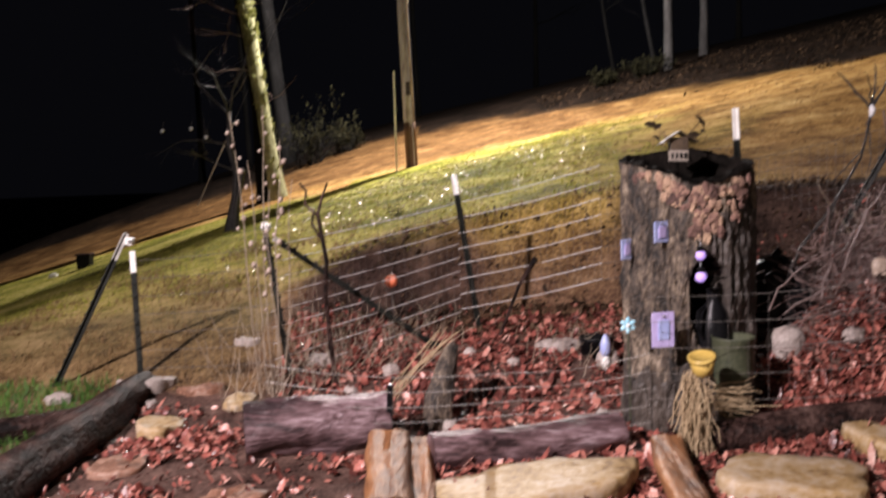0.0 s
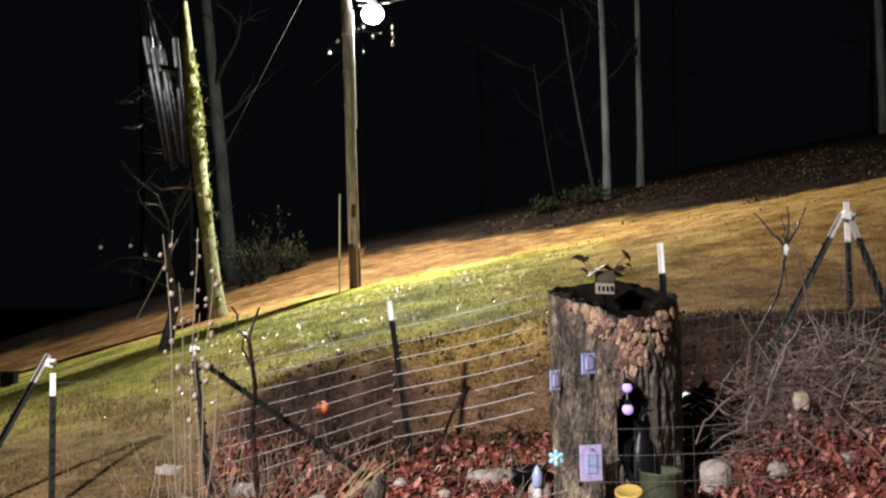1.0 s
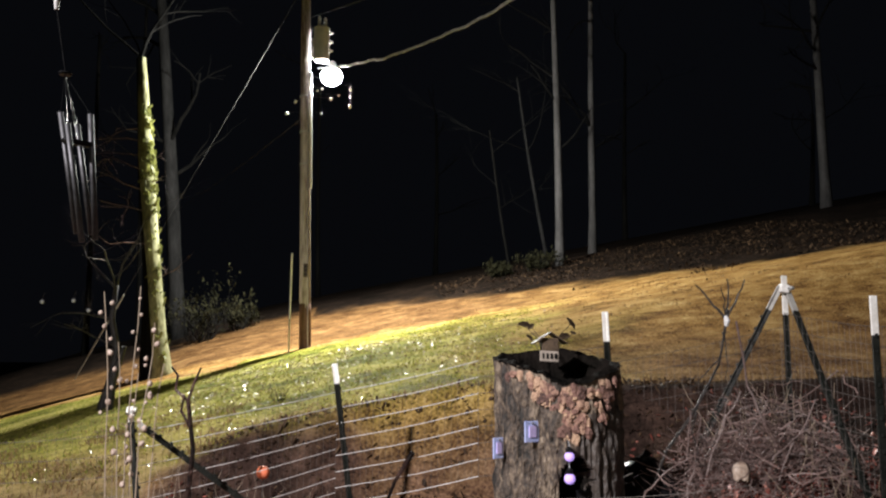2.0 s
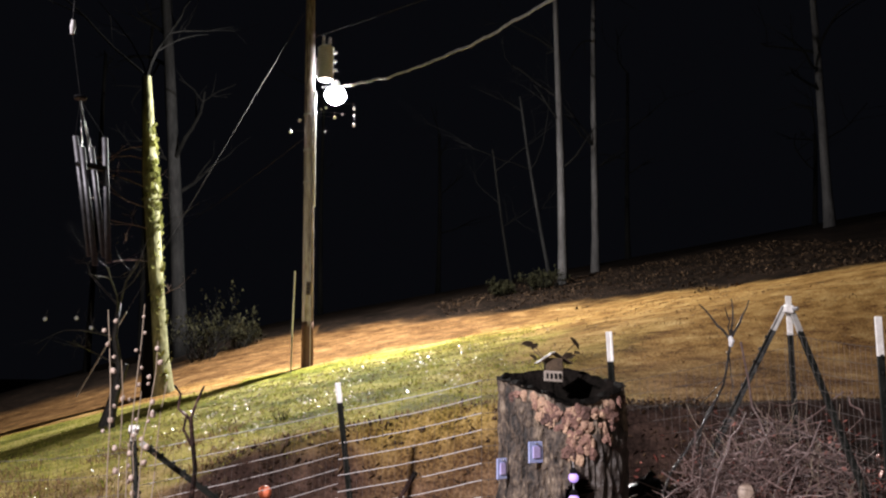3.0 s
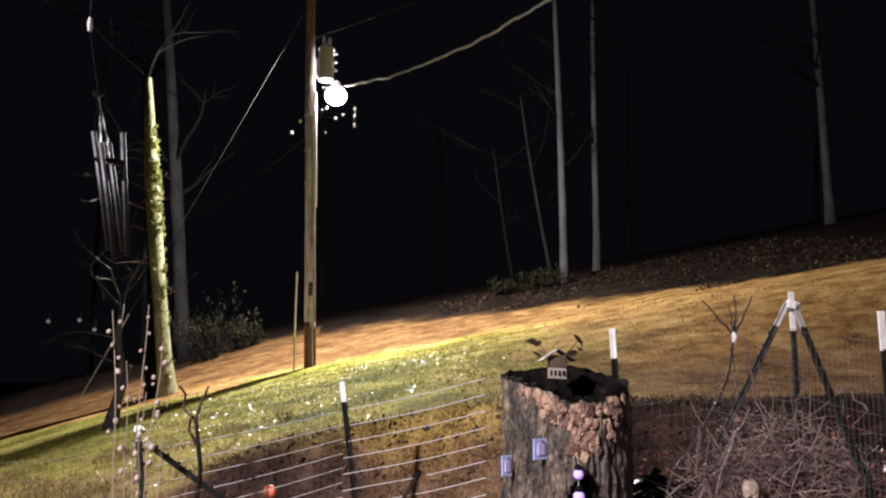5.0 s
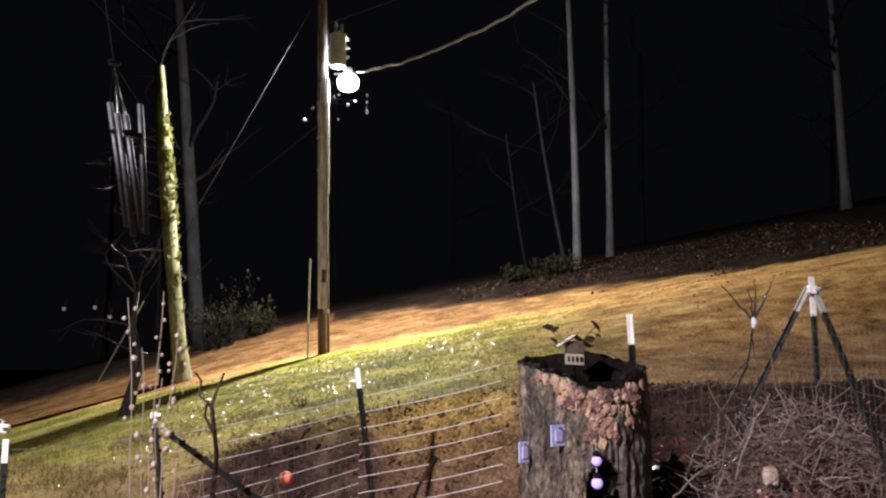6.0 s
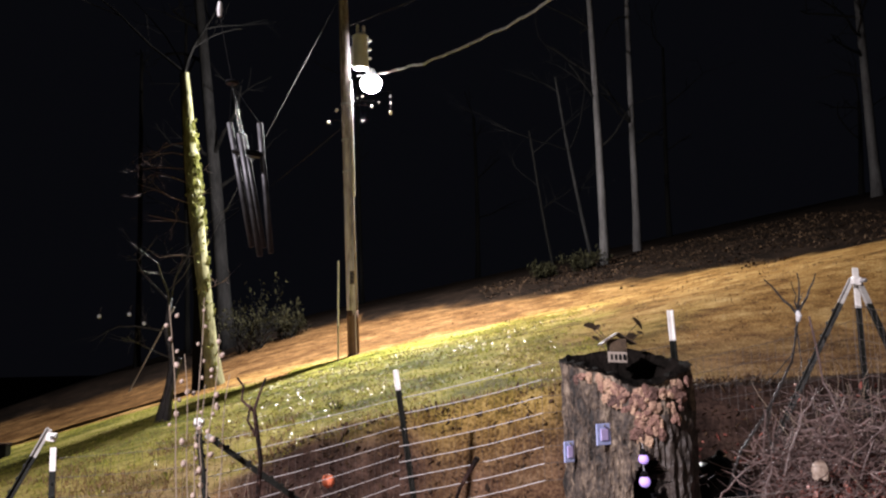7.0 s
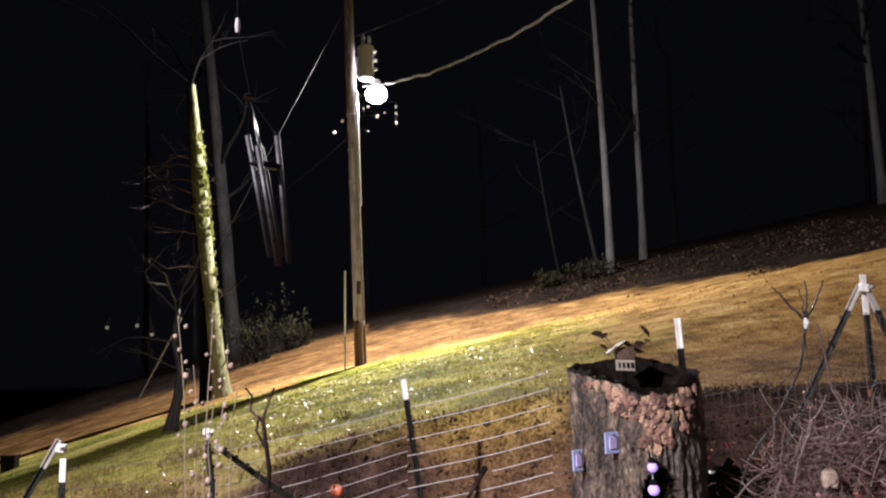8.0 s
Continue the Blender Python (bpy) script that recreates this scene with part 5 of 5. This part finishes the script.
for pts in ([(-0.78, 5.6, 1.26), (-0.86, 5.6, 1.33), (-0.85, 5.6, 1.42), (-0.89, 5.6, 1.475)], [(-0.78, 5.6, 1.26), (-0.75, 5.6, 1.36), (-0.706, 5.6, 1.47)], [(-0.77, 5.62, 1.1), (-0.82, 5.6, 1.2), (-0.8, 5.58, 1.3)]):
    part("fork", tube(pts, [0.011] + [0.008] * (len(pts) - 2) + [0.006], 7, 0.12), DARK_LOG, sap)

pods = thing("seed_pod_shrub", (-1.15, 5.55, ground_z(-1.15, 5.55)), "dry stalks dotted with cream seed pods by the fence", "dried plant")
rng = random.Random(81)
for fx, top, first, count in ((-1.2, (-1.29, 5.5, 1.95), 0.55, 10), (-1.12, (-1.152, 5.58, 1.99), 0.3, 13), (-1.08, (-1.0, 5.58, 1.78), 0.5, 11), (-1.15, (-1.22, 5.5, 1.62), 0.5, 2), (-1.05, (-0.95, 5.6, 1.5), 0.6, 2), (-1.1, (-1.06, 5.55, 1.45), 0.4, 2)):
    foot = (fx, 5.55 + rng.gauss(0, 0.04), ground_z(fx, 5.55) - 0.05)
    pts = crooked(foot, top, 8, 0.012, rng)
    stalk = part("stalk", tube(pts, [0.006 - 0.0004 * i for i in range(9)], 6), STALK, pods)
    for k in range(count):
        t = first + (1 - first) * (k + rng.random() * 0.6) / count
        p = Vector(pts[int(t * 8)]).lerp(Vector(pts[min(8, int(t * 8) + 1)]), t * 8 % 1) + Vector((rng.gauss(0, 0.026), rng.gauss(0, 0.02), 0))
        s = rng.uniform(0.011, 0.02)
        part("seed_pod", lathe([(0.2 * s, -s), (0.8 * s, -0.5 * s), (s, 0.1 * s), (0.7 * s, 0.8 * s), (0.15 * s, 1.3 * s)], 8, pose(*p, rng.uniform(-40, 40), rng.uniform(-40, 40), 0)), POD, stalk, soft=True)

for k, (x, y, spread, tall, n, lean) in enumerate(((-1.0, 5.7, 0.12, 0.9, 12, 0.2), (-0.75, 5.85, 0.2, 0.5, 30, 0.5), (-1.05, 5.45, 0.18, 0.35, 34, 0.6), (-0.5, 5.9, 0.16, 0.4, 40, 0.6), (-0.2, 6.2, 0.18, 0.35, 30, 0.6), (0.9, 5.9, 0.2, 0.3, 30, 0.6), (2.1, 5.6, 0.15, 0.45, 26, 0.3), (2.35, 5.5, 0.15, 0.5, 26, 0.3), (3.0, 5.3, 0.2, 0.6, 40, 0.3), (-1.3, 5.6, 0.1, 0.6, 18, 0.25), (3.2, 4.6, 0.15, 0.7, 30, 0.3))):
    tuft("dry_weeds", "clump of dry brown weed stems by the fence", "weeds", x, y, spread, tall, n, 0.0028, STALK, 100 + k, lean, group="weed clumps")

tuft("lawn_weed", "small dark weed standing up from the lawn", "weed", -0.52, 9.3, 0.03, 0.2, 26, 0.004, BUSH_LEAF, 140, 0.35)

# ---- wind chime ----
chime = thing("wind_chime", (-0.02, 0.85, 2.35), "small metal wind chime hanging from the porch beam", "wind chime")
part("cord", tube([(-0.026, 0.85, 2.36), (-0.0245, 0.85, 1.87)], 0.0007, 5), BLACK, chime)
part("bead", lathe([(0.0018, -0.007), (0.0027, 0.0), (0.0018, 0.007)], 10, pose(-0.0242, 0.85, 1.8648)), CERAMIC, chime, "white glazed bead")
part("top_ring", lathe([(0.005, 0), (0.006, 0.0015), (0.005, 0.003), (0.002, 0.004)], 20, pose(-0.0125, 0.85, 1.7936)), BLACK, chime)
part("cord", tube([(-0.0242, 0.85, 1.86), (-0.0125, 0.85, 1.797)], 0.0005, 5), BLACK, chime)
for a, b in (((-0.0142, 0.85, 1.7575), (0.0068, 0.85, 1.6444)), ((-0.0049, 0.8684, 1.7517), (0.0143, 0.8684, 1.646)), ((0.0127, 0.85, 1.7567), (0.0236, 0.85, 1.6385)), ((-0.0024, 0.8349, 1.7433), (0.016, 0.8374, 1.6343))):
    part("chime_tube", tube([a, b], 0.0025, 12), CHIME_METAL, chime, soft=True)
    part("cord", tube([(-0.0125, 0.85, 1.794), a], 0.0003, 4), BLACK, chime)
part("clapper", lathe([(0.013, 0), (0.015, 0.0025), (0.013, 0.005)], 16, pose(0.0026, 0.85, 1.7265, 8, 8, 0)), BLACK, chime)
part("cord", tube([(-0.0125, 0.85, 1.794), (0.0026, 0.85, 1.73)], 0.0003, 4), BLACK, chime)

# ---- odds and ends in the yard ----
box_bin = thing("dark_bin", (-6.6, 15.0, ground_z(-6.6, 15.0)), "small dark box standing on the far lawn", "box")
part("body", box((0.24, 0.2, 0.24), pose(-6.6, 15.0, ground_z(-6.6, 15.0) + 0.1), 0.015), BLACK, box_bin)
part("lid", box((0.27, 0.23, 0.03), pose(-6.6, 15.0, ground_z(-6.6, 15.0) + 0.235), 0.008), DARK_LOG, box_bin)
stone(-7.3, 15.2, 0.09, 0.07, 0.08, 77, "small white stone on the far lawn", WHITE_PAINT)
tub = thing("dark_tub", (1.1, 5.95, ground_z(1.1, 5.95)), "dark plastic tub among leaves beside the stump", "tub")
zt = ground_z(1.1, 5.95)
part("body", lathe([(0.1, zt - 0.03), (0.12, zt + 0.1), (0.127, zt + 0.105), (0.127, zt + 0.12), (0.115, zt + 0.12), (0.09, zt + 0.02), (0.02, zt + 0.015)], 22, pose(1.1, 5.95, 0)), BLACK, tub, soft=True)
lantern = thing("solar_lantern", (1.12, 5.7, ground_z(1.12, 5.7)), "blue-grey garden lantern with a white base", "lantern")
zl = ground_z(1.12, 5.7)
part("base", lathe([(0.03, zl - 0.02), (0.032, zl + 0.06), (0.02, zl + 0.09)], 14, pose(1.12, 5.7, 0)), WHITE_PAINT, lantern, soft=True)
part("globe", lathe([(0.02, zl + 0.09), (0.036, zl + 0.12), (0.036, zl + 0.18), (0.02, zl + 0.22), (0.006, zl + 0.24)], 14, pose(1.12, 5.7, 0)), BLUE_CARD, lantern, soft=True)

# ---- leaves and grass ----
rng = np.random.default_rng(1)


def in_bed(x, y):
    return y < 7.1 and x > (-2.05 if y < 5.35 else -1.2) + 0.35 * noise.noise((x, y, 3)) and (x - SX) ** 2 + (y - SY) ** 2 > 0.15


def dense(x, y):
    return in_bed(x, y) and noise.noise((x * 1.6, y * 1.6, 7)) > -0.15 - 0.5 * (0.2 < x < 3) + 0.3 * (x < -0.3 and y < 5.2)


tagged(scatter_leaves("leaf_litter", spots_in(17000, -2.0, 3.6, 3.3, 6.7, 5, dense), (0.03, 0.08), LEAF, 1, 0.008, 0.45), "wet red-brown fallen leaves covering the bed", "leaves", kind="stuff")
tagged(scatter_leaves("leaf_litter", spots_in(5000, -2.1, 4.5, 3.0, 7.3, 6, in_bed), (0.02, 0.055), LEAF, 2, 0.012, 0.6), "wet red-brown fallen leaves covering the bed", "leaves", kind="stuff")
tagged(scatter_leaves("leaf_litter", spots_in(7000, 1.6, 3.1, 4.2, 5.3, 8, lambda x, y: (x - SX) ** 2 + (y - SY) ** 2 > 0.18 and y < 4.9 + 0.3 * max(0, x - 2.2)), (0.025, 0.065), LEAF, 3, 0.02, 0.7), "heap of red-brown leaves beside the stump", "leaves", kind="stuff")
def lawn_ok(x, y):
    return float(zones(np.array([x]), np.array([y]))[0, 0]) > 0.35


def bank_top(x, y):
    return y > 7.5 or x < -0.9


tagged(scatter_leaves("lawn_leaves", spots_in(17000, -2.5, 4.0, 7.5, 16.5, 11, lambda x, y: noise.noise((x * 0.5, y * 0.5, 1)) > -0.3 and x < 1.5 + 0.2 * (y - 7)), (0.015, 0.04), WET_LEAF, 4, 0.014, 0.34), "wet glinting leaves scattered over the lawn", "leaves", kind="stuff")
tagged(scatter_leaves("field_leaves", spots_in(3800, -4, 9, 7.6, 26, 12, lambda x, y: x > 0 or noise.noise((x, y, 4)) > 0.2), (0.02, 0.05), DRY_LEAF, 6, 0.004, 0.3), "dry brown leaves lying over the field", "leaves", kind="stuff")
tagged(scatter_blades("lawn_grass", spots_in(42000, -10, 3.5, 7.3, 19.5, 13, lawn_ok), (0.015, 0.045), GRASS, 7, 0.004), "short wet green grass of the lawn", "grass", kind="stuff")
tagged(scatter_blades("corner_grass", spots_in(2600, -3.4, -2.25, 4.4, 5.75, 14), (0.04, 0.11), GREEN_GRASS, 8, 0.004), "green grass beside the dark log", "grass", kind="stuff")
tagged(scatter_blades("dead_grass", spots_in(14000, -4.5, 5.5, 5.6, 11.5, 15, lambda x, y: bank_top(x, y) and (x < -1.1 or y > 7.55) and (x < -1.6 or x > 1.6)), (0.015, 0.045), DEAD_GRASS, 9, 0.004), "short dead brown grass on the slope", "grass", kind="stuff")
tagged(scatter_blades("bank_grass", spots_in(1500, -1.2, 5.5, 7.45, 7.75, 16), (0.03, 0.08), DEAD_GRASS, 10, 0.005), "ragged dry grass along the bank's lip", "grass", kind="stuff")
tagged(scatter_leaves("bank_litter", spots_in(2600, -1.0, 3.4, 6.3, 7.6, 17), (0.02, 0.06), ROT_LEAF, 11, 0.012, 0.6), "dull brown leaves caught on the dark bank", "leaves", kind="stuff")
tagged(scatter_leaves("wood_litter", spots_in(9000, 3.0, 16.0, 15.0, 30.0, 18, lambda x, y: noise.noise((x * 0.6, y * 0.6, 6)) + 0.5 * noise.noise((x * 2.1, y * 2.1, 1)) > 0.3 - 0.2 * (y - 26.6 + 0.8 * x - 0.4)), (0.05, 0.1), ROT_LEAF, 12, 0.01, 0.5), "drifted dark leaves along the wood's edge", "leaves", kind="stuff")
tagged(scatter_blades("slope_grass", spots_in(6500, -4.2, -0.9, 5.7, 9.5, 19, lambda x, y: noise.noise((x * 1.7, y * 1.7, 12)) > 0.0), (0.03, 0.075), DEAD_GRASS, 13, 0.005, 0.9), "matted dead grass tufts on the slope", "grass", kind="stuff")
tagged(scatter_blades("lawn_tufts", spots_in(26000, -4.5, 4.5, 7.6, 17.5, 20, lambda x, y: noise.noise((x * 2.6, y * 2.6, 14)) + 0.6 * noise.noise((x * 6, y * 6, 15)) > 0.22 and x < 2.4 + 0.15 * (y - 7)), (0.03, 0.075), GRASS, 14, 0.005, 0.8), "matted clumps of longer wet lawn grass", "grass", kind="stuff")
tagged(scatter_blades("field_tufts", spots_in(16000, 0.5, 9.0, 7.6, 20.0, 21, lambda x, y: noise.noise((x * 2.2, y * 2.2, 24)) + 0.6 * noise.noise((x * 5, y * 5, 25)) > 0.25 and x > 1.2 + 0.1 * (y - 7)), (0.025, 0.06), DEAD_GRASS, 15, 0.006, 0.8), "flattened straw-coloured grass on the field", "grass", kind="stuff")
